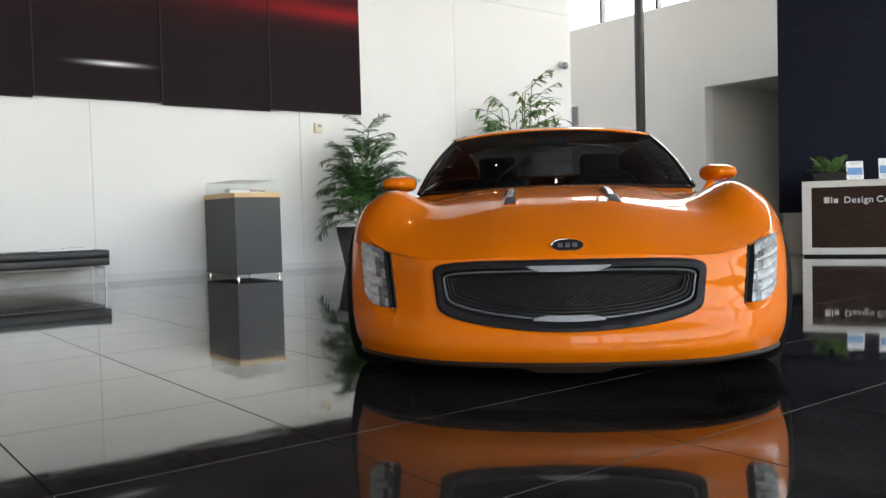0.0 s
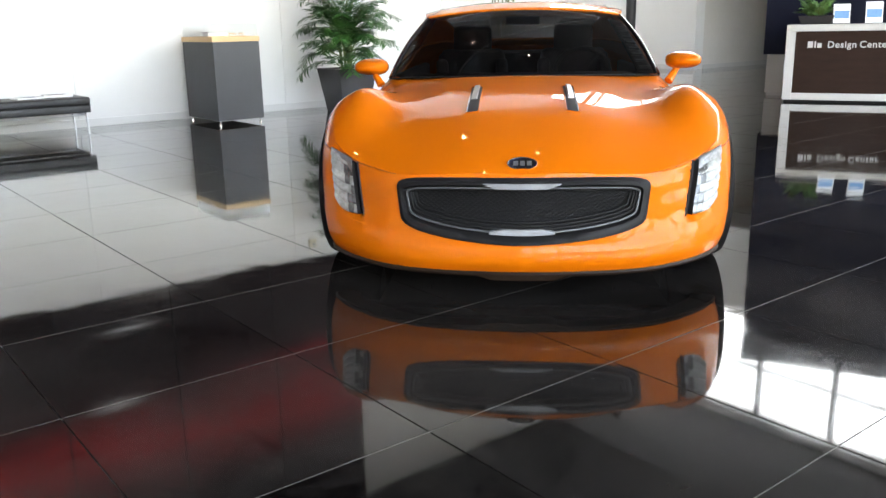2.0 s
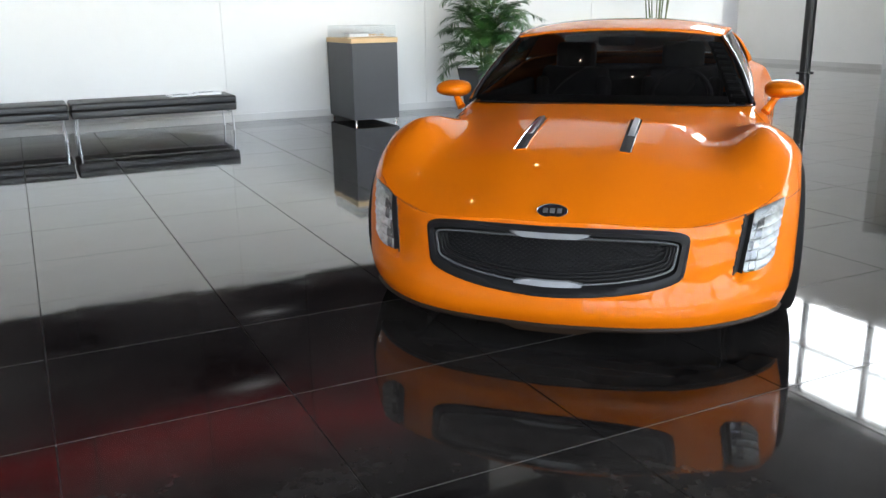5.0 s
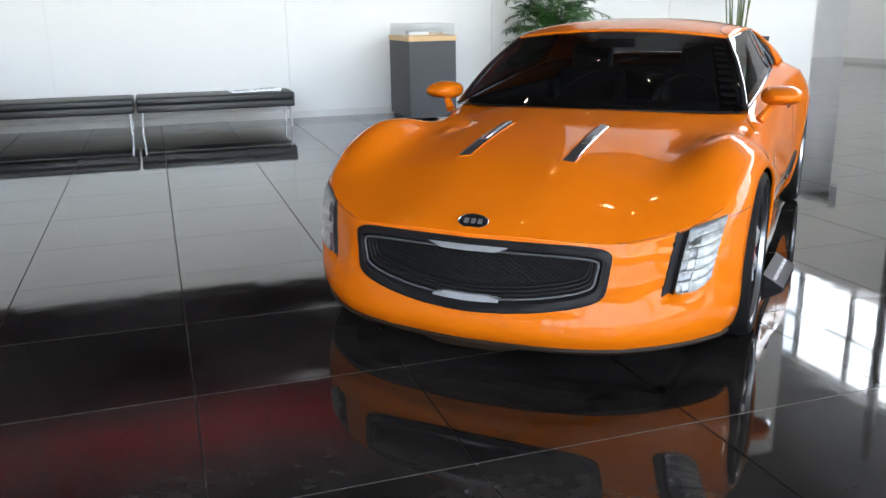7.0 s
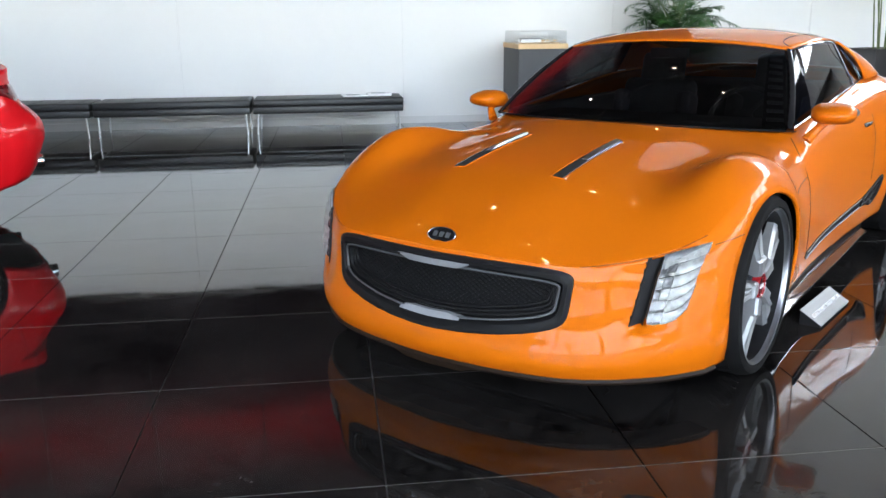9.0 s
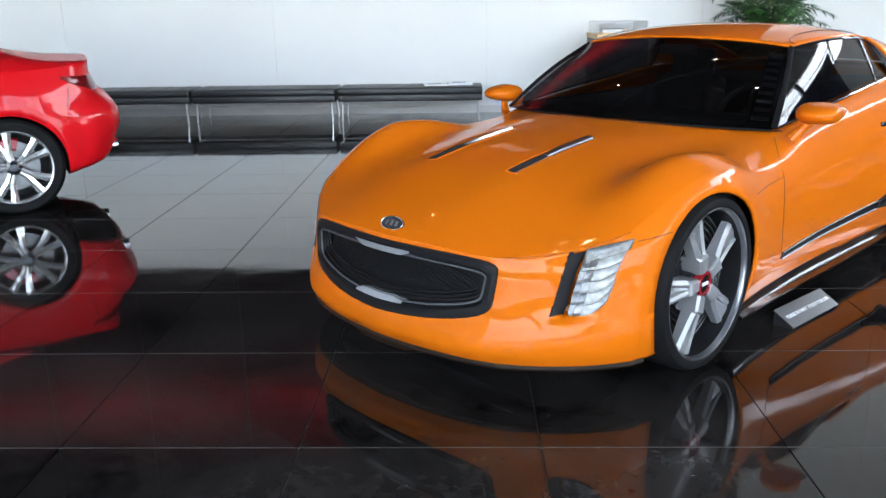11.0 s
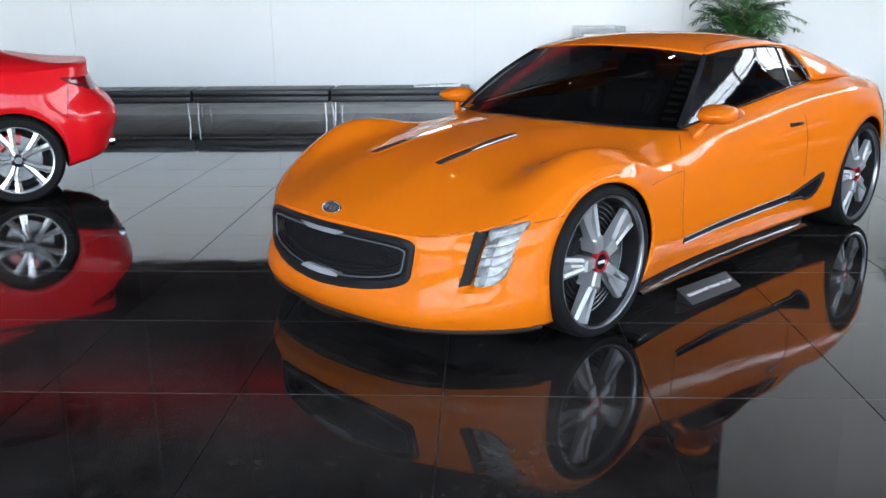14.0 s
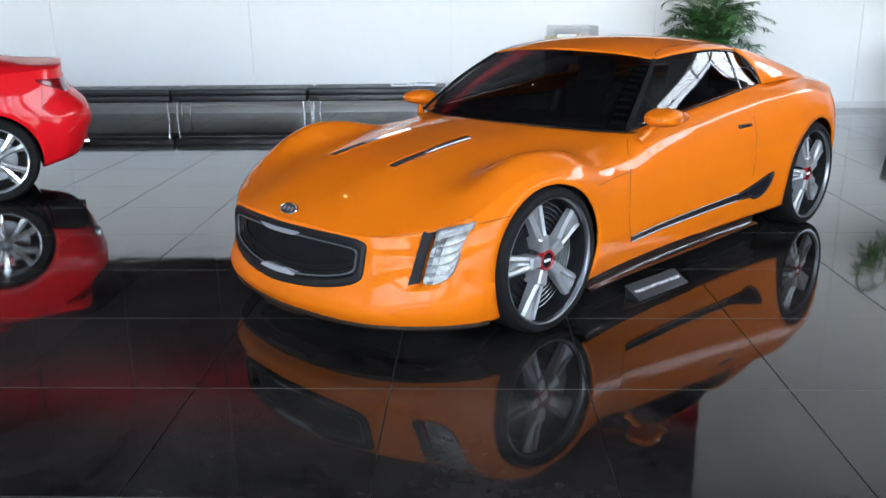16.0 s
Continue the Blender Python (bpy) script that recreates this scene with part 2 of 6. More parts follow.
def print_material():
    """The wall print: near-black brown with red streaks and two pale lamp streaks, by place on the wall."""
    m = bpy.data.materials.new("wall_print")
    m.use_nodes = True
    nt = m.node_tree
    n, L = nt.nodes, nt.links
    p = n["Principled BSDF"]
    geo = n.new("ShaderNodeNewGeometry")
    sep = n.new("ShaderNodeSeparateXYZ")
    L.new(geo.outputs["Position"], sep.inputs[0])
    nz = n.new("ShaderNodeTexNoise")
    nz.inputs["Scale"].default_value, nz.inputs["Detail"].default_value = 0.55, 3
    mp = n.new("ShaderNodeMapping")
    mp.inputs["Scale"].default_value = (0.5, 1, 2.0)
    L.new(geo.outputs["Position"], mp.inputs[0])
    L.new(mp.outputs[0], nz.inputs["Vector"])

    def math_(op, a, b):
        q = n.new("ShaderNodeMath")
        q.operation = op
        for k, v in ((0, a), (1, b)):
            if isinstance(v, (int, float)):
                q.inputs[k].default_value = v
            else:
                L.new(v, q.inputs[k])
        return q.outputs[0]

    def bell(v, c, w):
        d = math_("DIVIDE", math_("SUBTRACT", v, c), w)
        return math_("POWER", 2.718, math_("MULTIPLY", math_("MULTIPLY", d, d), -1.0))

    zz = math_("ADD", sep.outputs[2], math_("MULTIPLY", math_("SUBTRACT", nz.outputs["Fac"], 0.5), 1.0))
    red = math_("ADD", math_("MULTIPLY", bell(zz, 4.16, 0.48), math_("MULTIPLY", nz.outputs["Fac"], 1.35)), math_("MULTIPLY", math_("MULTIPLY", bell(sep.outputs[2], 3.38, 0.10), bell(sep.outputs[0], 4.5, 1.6)), 0.4))
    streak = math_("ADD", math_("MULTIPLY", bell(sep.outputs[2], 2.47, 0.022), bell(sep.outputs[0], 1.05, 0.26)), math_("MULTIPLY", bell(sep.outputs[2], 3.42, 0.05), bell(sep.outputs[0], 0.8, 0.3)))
    mix = n.new("ShaderNodeMix")
    mix.data_type = "RGBA"
    mix.inputs["A"].default_value, mix.inputs["B"].default_value = (0.0135, 0.0085, 0.0105, 1), (0.52, 0.016, 0.022, 1)
    mix.clamp_factor = True
    L.new(red, mix.inputs["Factor"])
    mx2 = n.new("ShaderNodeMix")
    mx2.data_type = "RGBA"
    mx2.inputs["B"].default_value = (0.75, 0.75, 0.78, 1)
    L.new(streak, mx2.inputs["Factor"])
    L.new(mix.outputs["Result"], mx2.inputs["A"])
    L.new(mx2.outputs["Result"], p.inputs["Base Color"])
    p.inputs["Roughness"].default_value = 0.85
    p.inputs["Specular IOR Level"].default_value = 0.15
    return m


PRINT = print_material()

# ---- mesh helpers ----


def mesh_of(name, verts, faces, material, smooth=True):
    me = bpy.data.meshes.new(name)
    me.from_pydata([tuple(map(float, v)) for v in verts], [], [tuple(map(int, f)) for f in faces])
    me.materials.append(material)
    if smooth:
        me.shade_smooth()
    me.update()
    return me


def raw(name, verts, faces, material, parent=None, label="", smooth=True):
    ob = new(name, mesh_of(name, verts, faces, material, smooth))
    ob.parent = parent
    if label:
        ob["label"] = label
    return ob


def part(name, bm, material, parent=None, label="", smooth=False, sharp=35):
    """Links a bmesh as one mesh object under a thing or a part."""
    me = bpy.data.meshes.new(name)
    bmesh.ops.recalc_face_normals(bm, faces=bm.faces)
    bm.to_mesh(me)
    bm.free()
    me.materials.append(material)
    if smooth:
        me.shade_smooth()
        me.set_sharp_from_angle(angle=radians(sharp))
    ob = new(name, me)
    ob.parent = parent
    if label:
        ob["label"] = label
    return ob


def box(x0, y0, z0, x1, y1, z1, bevel=0.0, seg=2, bm=None):
    out = bm or bmesh.new()
    b = bmesh.new()
    bmesh.ops.create_cube(b, size=1, matrix=Matrix.Translation(((x0 + x1) / 2, (y0 + y1) / 2, (z0 + z1) / 2)) @ Matrix.Diagonal((abs(x1 - x0), abs(y1 - y0), abs(z1 - z0), 1)))
    if bevel:
        bmesh.ops.bevel(b, geom=b.edges[:], offset=bevel, segments=seg, profile=0.5, affect="EDGES")
    if bm is None:
        out.free()
        return b
    tmp = bpy.data.meshes.new("tmp")
    b.to_mesh(tmp)
    b.free()
    out.from_mesh(tmp)
    bpy.data.meshes.remove(tmp)
    return out


def tube(points, r, sides=8, bm=None, caps=True):
    """A round bar along points; r is one radius or one for each point."""
    bm = bm or bmesh.new()
    pts = [Vector(p) for p in points]
    rs = r if isinstance(r, (list, tuple)) else [r] * len(pts)
    rings = []
    side = None
    for i, p in enumerate(pts):
        d = (pts[min(i + 1, len(pts) - 1)] - pts[max(i - 1, 0)]).normalized()
        if side is None:
            side = d.orthogonal().normalized()
        side = (side - d * side.dot(d)).normalized()
        up = d.cross(side)
        rings.append([bm.verts.new(p + (side * math.cos(a) + up * math.sin(a)) * rs[i]) for a in (2 * math.pi * k / sides for k in range(sides))])
    for a, b in zip(rings, rings[1:]):
        for k in range(sides):
            bm.faces.new((a[k], a[(k + 1) % sides], b[(k + 1) % sides], b[k]))
    if caps:
        bm.faces.new(rings[0][::-1])
        bm.faces.new(rings[-1])
    return bm


def lathe(profile, n=48, bm=None, axis="y", closed=False):
    """Turns (radius, offset) pairs about an axis through the origin."""
    bm = bm or bmesh.new()
    rings = []
    for k in range(n):
        a = 2 * math.pi * k / n
        ring = []
        for r, o in profile:
            c, s_ = r * math.cos(a), r * math.sin(a)
            ring.append(bm.verts.new((c, o, s_) if axis == "y" else (c, s_, o)))
        rings.append(ring)
    m = len(profile)
    for k in range(n):
        a, b = rings[k], rings[(k + 1) % n]
        for j in range(m if closed else m - 1):
            bm.faces.new((a[j], b[j], b[(j + 1) % m], a[(j + 1) % m]))
    return bm


def thing(name, m, label, category, group="", kind=""):
    ob = new(name)
    ob.empty_display_size = 0.1
    ob.matrix_world = m
    return tagged(ob, label, category, group, kind)


def setting(name, bm, material, label, category):
    return tagged(part(name, bm, material), label, category, kind="structure")


def tab(pairs, s=0.03):
    """A smooth curve through (x, y) pairs: monotone cubic, then softened by s metres."""
    x, y = np.array(pairs, float).T
    h, d = np.diff(x), np.diff(y) / np.diff(x)
    m = np.zeros(len(x))
    m[0], m[-1] = d[0], d[-1]
    for i in range(1, len(x) - 1):
        if d[i - 1] * d[i] > 0:
            w1, w2 = 2 * h[i] + h[i - 1], h[i] + 2 * h[i - 1]
            m[i] = (w1 + w2) / (w1 / d[i - 1] + w2 / d[i])
    g = np.arange(x[0] - 0.5, x[-1] + 0.5, 0.01)
    k = np.clip(np.searchsorted(x, g) - 1, 0, len(x) - 2)
    t = (g - x[k]) / h[k]
    v = (2 * t**3 - 3 * t**2 + 1) * y[k] + (t**3 - 2 * t**2 + t) * h[k] * m[k] + (-2 * t**3 + 3 * t**2) * y[k + 1] + (t**3 - t**2) * h[k] * m[k + 1]
    v = np.where(g < x[0], y[0] + m[0] * (g - x[0]), np.where(g > x[-1], y[-1] + m[-1] * (g - x[-1]), v))
    if s:
        q = np.arange(-int(3 * s / 0.01), int(3 * s / 0.01) + 1)
        w = np.exp(-0.5 * (q * 0.01 / s) ** 2)
        pad = len(q) // 2
        e = np.concatenate([v[0] - (v[1] - v[0]) * np.arange(pad, 0, -1), v, v[-1] + (v[-1] - v[-2]) * np.arange(1, pad + 1)])
        v = np.convolve(e, w / w.sum(), "valid")
    return lambda a: np.interp(a, g, v)


# ---- the hall ----
TILE = 0.745
WN, XE, XW, YS, YN2 = 8.5, 14.0, -9.5, -10.0, 15.2

# north wall with its white panels
def panel_wall():
    wall = setting("wall_north", box(XW, WN + 0.02, 0, 8.55, WN + 0.3, CEIL), WALL, "tall white painted wall of large panels with thin joints", "wall")
    xs = [XW] + [0.79 + 2.635 * k for k in range(-3, 3)] + [8.55]
    zs = [0.0, 3.93, CEIL]
    for a, b in zip(xs, xs[1:]):
        for c, d in zip(zs, zs[1:]):
            part("panel", box(a + 0.003, WN, c + 0.002, b - 0.003, WN + 0.019, d - 0.003), PANELW, wall)
    part("joint_backing", box(XW, WN + 0.012, 0, 8.55, WN + 0.0205, CEIL), SEAM, wall)
    return wall


panel_wall()
setting("baseboard_north", box(XW, WN - 0.014, 0.0, 8.55, WN - 0.002, 0.09, 0.003), BASEB, "low pale grey baseboard along the white wall", "baseboard")
setting("wall_north_far", box(8.2, YN2, 0, XE + 0.3, YN2 + 0.3, CEIL), GREYW, "end wall beyond the passage with shade in its grey colour", "wall")
setting("wall_passage", box(8.25, WN + 0.31, 0, 8.55, YN2, CEIL), WALL, "white return wall along the passage", "wall")
setting("wall_west", box(XW - 0.3, YS, 0, XW, WN + 0.3, CEIL), WALL, "plain white side wall", "wall")

# east wall: openings below, a long band of windows above
E0, E1 = 5.25, 7.5
setting("wall_east_middle", box(XE, 9.7, 0, XE + 0.3, 13.65, E0), WALL, "white wall under the high window band", "wall")
setting("wall_east_header", box(XE, 5.0, 3.3, XE + 0.3, 9.7, E0), WALL, "white wall over the alcove opening", "wall")
setting("wall_east_header_far", box(XE, 13.65, 3.3, XE + 0.3, YN2, E0), WALL, "white wall over the far doorway", "wall")
setting("wall_east_south", box(XE, YS, 0, XE + 0.3, 5.0, E0), WALL, "plain white wall behind the reception", "wall")
setting("wall_east_top", box(XE, YS, E1, XE + 0.3, YN2, CEIL), WALL, "white strip over the window band", "wall")
setting("alcove_wall_north", box(XE + 0.3, 9.7, 0, XE + 5.0, 9.9, 3.4), GREYW, "alcove wall with shade in its grey colour", "wall")
setting("alcove_wall_back", box(XE + 5.0, 4.8, 0, XE + 5.2, 9.9, 3.4), GREYW, "back wall of the alcove with shade in its grey colour", "wall")
setting("alcove_wall_south", box(XE + 0.3, 4.8, 0, XE + 5.0, 5.0, 3.4), GREYW, "side wall of the alcove with shade in its grey colour", "wall")
setting("alcove_ceiling", box(XE + 0.3, 4.8, 3.4, XE + 5.2, 9.9, 3.5), GREYW, "grey alcove ceiling", "ceiling")
setting("doorway_wall_back", box(XE + 1.6, 12.5, 0, XE + 1.8, YN2 + 0.3, 3.4), GREYW, "wall behind the far doorway with shade in its grey colour", "wall")
setting("doorway_wall_north", box(XE + 0.301, YN2 + 0.002, 0, XE + 1.6, YN2 + 0.3, 3.4), GREYW, "wall inside the far doorway with shade in its grey colour", "wall")
setting("doorway_ceiling", box(XE + 0.3, 12.5, 3.4, XE + 1.8, YN2 + 0.3, 3.5), CEILM, "grey ceiling behind the far doorway", "ceiling")
setting("baseboard_east", box(XE - 0.014, 9.7, 0, XE - 0.002, 13.65, 0.1, 0.003), BASEB, "low grey baseboard along the white wall", "baseboard")
setting("baseboard_alcove", box(XE + 0.32, 9.686, 0, XE + 5.0, 9.698, 0.1, 0.003), BASEB, "low grey baseboard in the alcove", "baseboard")


def window_band(name, along, fixed, a0, a1, z0, z1, step, rows, label, bw=0.035):
    """A glazed band with upright and level mullions; along is 'x' or 'y'."""
    ob = tagged(new(name), label, "window", kind="structure")

    def bar(a, b, c, d, w):
        return box(a, fixed - w, c, b, fixed + w, d) if along == "x" else box(fixed - w, a, c, fixed + w, b, d)
    n = round((a1 - a0) / step)
    for k in range(n + 1):
        a = a0 + k * step
        part("mullion", bar(a - bw, a + bw, z0, z1, 0.07), FRAMEM, ob)
    for k in range(rows + 1):
        z = z0 + (z1 - z0) * k / rows
        part("rail", bar(a0, a1, z - bw * 0.86, z + bw * 0.86, 0.055), FRAMEM, ob)
    for k in range(n):
        for j in range(rows):
            za, zb = z0 + (z1 - z0) * j / rows, z0 + (z1 - z0) * (j + 1) / rows
            p = part("pane", bar(a0 + k * step + bw + 0.001, a0 + (k + 1) * step - bw - 0.001, za + bw * 0.86 + 0.001, zb - bw * 0.86 - 0.001, 0.004), CLEAR, ob)
            p.visible_shadow = False
    return ob


window_band("window_1", "y", XE + 0.15, 12.69 - 1.68 * 13, 12.69 + 1.68 * 1.49, E0, E1, 1.68, 2, "high band of clear windows with dark mullions")
window_band("window_2", "x", YS - 0.15, -9.25, 13.75, 0.6, 7.2, 1.6429, 4, "broad entrance glazing with dark mullions", 0.11)
setting("wall_south_sill", box(XW - 0.3, YS - 0.3, 0, XE + 0.3, YS, 0.6), WALL, "low white wall under the entrance glazing", "wall")
setting("wall_south_top", box(XW - 0.3, YS - 0.3, 7.2, XE + 0.3, YS, CEIL), WALL, "white wall over the entrance glazing", "wall")
setting("wall_south_west", box(XW - 0.3, YS - 0.3, 0.6, -9.25, YS, 7.2), WALL, "white wall beside the entrance glazing", "wall")
setting("wall_south_east", box(13.75, YS - 0.3, 0.6, XE + 0.3, YS, 7.2), WALL, "white wall beside the entrance glazing", "wall")
setting("ceiling", box(XW - 0.3, YS - 0.3, CEIL, XE + 0.3, YN2 + 0.3, CEIL + 0.2), CEILM, "high plain grey ceiling over the hall", "ceiling")
# unseen strip, added so the floor mirrors darkness above the north wall
setting("ceiling_soffit", box(XW, 4.6, 6.05, 8.55, WN - 0.002, 6.25), CEILM, "unseen dark ceiling strip added to darken reflections in the floor", "ceiling")
setting("ground", box(-60, -60, -0.35, 60, 60, -0.25), GREYW, "pale ground outside the hall", "ground")

bd = tagged(part("backdrop", box(17.0, -16, 4.2, 17.1, 20, 12.0), SKYGLOW), "bright overcast sky beyond the high windows", "sky", kind="structure")
# black column
col = thing("column", pose(12.2, 10.0, 0), "slim round black steel column", "column", kind="structure")
part("shaft", lathe([(0.0, 0.0), (0.10, 0.0), (0.10, CEIL), (0.0, CEIL)], 24, axis="z"), COLUMNM, col, smooth=True)
part("collar", lathe([(0.10, 0.0), (0.16, 0.0), (0.16, 0.02), (0.10, 0.02)], 24, axis="z"), COLUMNM, col)

# floor slabs
floor = tagged(part("floor", box(XW - 0.3, YS - 0.3, -0.2, XE + 5.2, YN2 + 0.3, -0.006), JOINT), "dark polished concrete floor cut into large squares, mirror-like", "floor", kind="structure")


def slab_mesh(name, w, d):
    g, b, z0 = 0.0015, 0.0010, -0.005
    x0, y0, x1, y1 = g, g, w - g, d - g
    v = [(x0, y0, z0), (x1, y0, z0), (x1, y1, z0), (x0, y1, z0), (x0 + b, y0 + b, 0), (x1 - b, y0 + b, 0), (x1 - b, y1 - b, 0), (x0 + b, y1 - b, 0)]
    return v, [(4, 5, 6, 7), (0, 1, 5, 4), (1, 2, 6, 5), (2, 3, 7, 6), (3, 0, 4, 7)]


def build_slabs():
    v, f = slab_mesh("slab", TILE, TILE)
    shared = mesh_of("slab", v, f, FLOOR, smooth=False)
    vs, fs = [], []
    for i in range(-13, 26):
        for j in range(-14, 21):
            x, y = i * TILE, j * TILE
            if -6 <= i <= 9 and -4 <= j <= 11:
                ob = new("slab", shared)
                ob.location, ob.parent = (x, y, 0), floor
            elif x > XW - 0.8 and (x < XE or (4.0 < y < 9.8) or y > 12):
                k = len(vs)
                vs += [(a + x, b + y, c) for a, b, c in v]
                fs += [tuple(q + k for q in face) for face in f]
    # thin pale strips, rows only: painted glare of the joint edges
    for j in range(-13, 20):
        part("joint_filler", box(XW, j * TILE - 0.0013, -0.005, XE, j * TILE + 0.0013, -0.0005), JOINT_GLARE, floor)
    raw("slabs_beyond", vs, fs, FLOOR, floor, smooth=False)["kind"] = "stuff"

# ---- cars ----
VK = np.array([-0.88, -0.74, -0.60, -0.42, -0.20, 0.0, 0.20, 0.42, 0.60, 0.74, 0.88])


def spline_weights(x):
    """Natural cubic spline over the knots VK: rows of weights that turn knot heights into heights at x."""
    n = len(VK)
    h = np.diff(VK)
    A, B = np.eye(n), np.zeros((n, n))
    for i in range(1, n - 1):
        A[i, i - 1], A[i, i], A[i, i + 1] = h[i - 1], 2 * (h[i - 1] + h[i]), h[i]
        B[i, i - 1], B[i, i], B[i, i + 1] = 6 / h[i - 1], -6 / h[i - 1] - 6 / h[i], 6 / h[i]
    M = np.linalg.solve(A, B)
    x = np.asarray(x, float)
    k = np.clip(np.searchsorted(VK, x) - 1, 0, n - 2)
    a, b = VK[k + 1] - x, x - VK[k]
    E = np.eye(n)
    hk = h[k]
    return ((a**3 / (6 * hk) - a * hk / 6)[:, None] * M[k] + (b**3 / (6 * hk) - b * hk / 6)[:, None] * M[k + 1] + (a / hk)[:, None] * E[k] + (b / hk)[:, None] * E[k + 1])


class Shell:
    """A car's painted skin: a top sheet over knots of height, and a band that runs round it down to the sill."""

    def __init__(self, zt, edge, lead, trail, u0, u1, zbot, side, front, rear, flare):
        self.zt, self.edge, self.lead, self.trail, self.u0, self.u1 = zt, edge, lead, trail, u0, u1
        self.zbot, self.side, self.front, self.rear, self.flare = zbot, side, front, rear, flare
        self.v0, self.v1 = float(edge(u0)), float(edge(u1))

    def top(self, u, v):
        u, v = np.atleast_1d(np.asarray(u, float)), np.atleast_1d(np.asarray(v, float))
        W = spline_weights(v)
        Z = np.stack([f(u) for f in self.zt], 1)
        return (W * np.concatenate([Z[:, :0:-1], Z], 1)).sum(1)

    def u_row(self, ue, q):
        """Where a row of the top sheet lies: bowed like the nose in front and like the tail behind."""
        gf = (self.u0 - self.lead(np.abs(q) * self.v0)) / (self.u0 - float(self.lead(0)))
        gt = (self.trail(np.abs(q) * self.v1) - self.u1) / (float(self.trail(0)) - self.u1)
        s1 = np.clip((ue - self.u0) / 1.3, 0, 1)
        s2 = np.clip((self.u1 - ue) / 0.8, 0, 1)
        bf = (self.u0 - float(self.lead(0))) * (1 - s1 * s1 * (3 - 2 * s1))
        bt = (float(self.trail(0)) - self.u1) * (1 - s2 * s2 * (3 - 2 * s2))
        return ue - bf * gf + bt * gt

    def rim(self, n_front, n_side, n_rear):
        """The top sheet's border from the nose's middle round one side to the tail's middle."""
        a = np.linspace(0, 1, n_front, endpoint=False)
        p = [(float(self.lead(self.v0 * k)), self.v0 * k) for k in a]
        ue = np.linspace(self.u0, self.u1, n_side)
        p += [(float(k), float(self.edge(k))) for k in ue]
        p += [(float(self.trail(self.v1 * k)), self.v1 * k) for k in 1 - np.linspace(0, 1, n_rear + 1)[1:]]
        p = np.array(p)
        return p, self.top(p[:, 0], p[:, 1])

    def band(self, n_front, n_side, n_rear, nt):
        p, z = self.rim(n_front, n_side, n_rear)
        t = np.gradient(p, axis=0)
        t[0], t[-1] = (0, 1), (0, -1)
        nrm = np.stack([-t[:, 1], t[:, 0]], 1)
        nrm /= np.linalg.norm(nrm, axis=1)[:, None]
        for _ in range(6):
            nrm[1:-1] = (nrm[:-2] + 2 * nrm[1:-1] + nrm[2:]) / 4
            nrm /= np.linalg.norm(nrm, axis=1)[:, None]
        nrm[0], nrm[-1] = (-1, 0), (1, 0)
        f = np.linspace(0, 1, nt)
        wf = np.clip(-nrm[:, 0], 0, 1) ** 1.3
        wr = np.clip(nrm[:, 0], 0, 1) ** 1.3
        ws = 1 - wf - wr
        off = ws[:, None] * (self.side(f)[None] * self.flare(p[:, 0])[:, None]) + wf[:, None] * self.front(f)[None] + wr[:, None] * self.rear(f)[None]
        P = np.zeros((len(p), nt, 3))
        P[:, :, 0] = p[:, 0, None] + nrm[:, 0, None] * off
        P[:, :, 1] = p[:, 1, None] + nrm[:, 1, None] * off
        P[:, :, 2] = z[:, None] + (self.zbot(p[:, 0]) - z)[:, None] * f[None]
        return P

    def on_side(self, u, z, out=0.0):
        """The skin's half-width at a place along the side and a height."""
        if not hasattr(self, "_b"):
            self._b = self.band(60, 260, 40, 40)[20:340]
        near = self._b[np.abs(self._b[:, 20, 0] - u) < 0.16]
        uu = np.array([np.interp(-z, -r[:, 2], r[:, 0]) for r in near])
        vv = np.array([np.interp(-z, -r[:, 2], r[:, 1]) for r in near])
        i = np.argsort(uu)
        return float(np.interp(u, uu[i], vv[i])) + out


def snap_circle(shell, P, uc, zc, r, side_only):
    """Pulls the verts that border a round wheel opening on to its circle."""
    d = np.hypot(P[..., 0] - uc, P[..., 2] - zc)
    inside = (d < r) & side_only
    for i, j in np.argwhere(~inside & (d < r + 0.035) & side_only):
        nb = inside[max(0, i - 1):i + 2, max(0, j - 1):j + 2]
        if nb.any():
            P[i, j, 0] = uc + (P[i, j, 0] - uc) * r / d[i, j]
            P[i, j, 2] = zc + (P[i, j, 2] - zc) * r / d[i, j]
            P[i, j, 1] = shell.on_side(P[i, j, 0], P[i, j, 2])
    return inside


def ramp01(x):
    x = min(1.0, max(0.0, x))
    return x * x * (3 - 2 * x)


def lamp_dent(v, z):
    """How far the nose steps back: a dished cheek, the slot at its end, and the headlamp beside it."""
    v = abs(v)
    vi, vo = 0.674 + 0.036 * (z - 0.30) / 0.26, 0.774 + 0.040 * (z - 0.30) / 0.26
    k = (v - vi) / (vo - vi)
    if v < vi - 0.022:
        return 0.020 * ramp01((v - 0.50) / (vi - 0.022 - 0.50)) * ramp01((0.526 - z) / 0.06) * ramp01((z - 0.21) / 0.17)
    zt_ = 0.528 + 0.032 * min(1.0, max(0.0, k))
    up = min(1.0, max(0.0, (zt_ + 0.004 - z) / 0.010)) * min(1.0, max(0.0, (z - 0.285) / 0.028))
    return (0.085 if v < vi else 0.050 * max(0.0, 1.0 - k)) * up


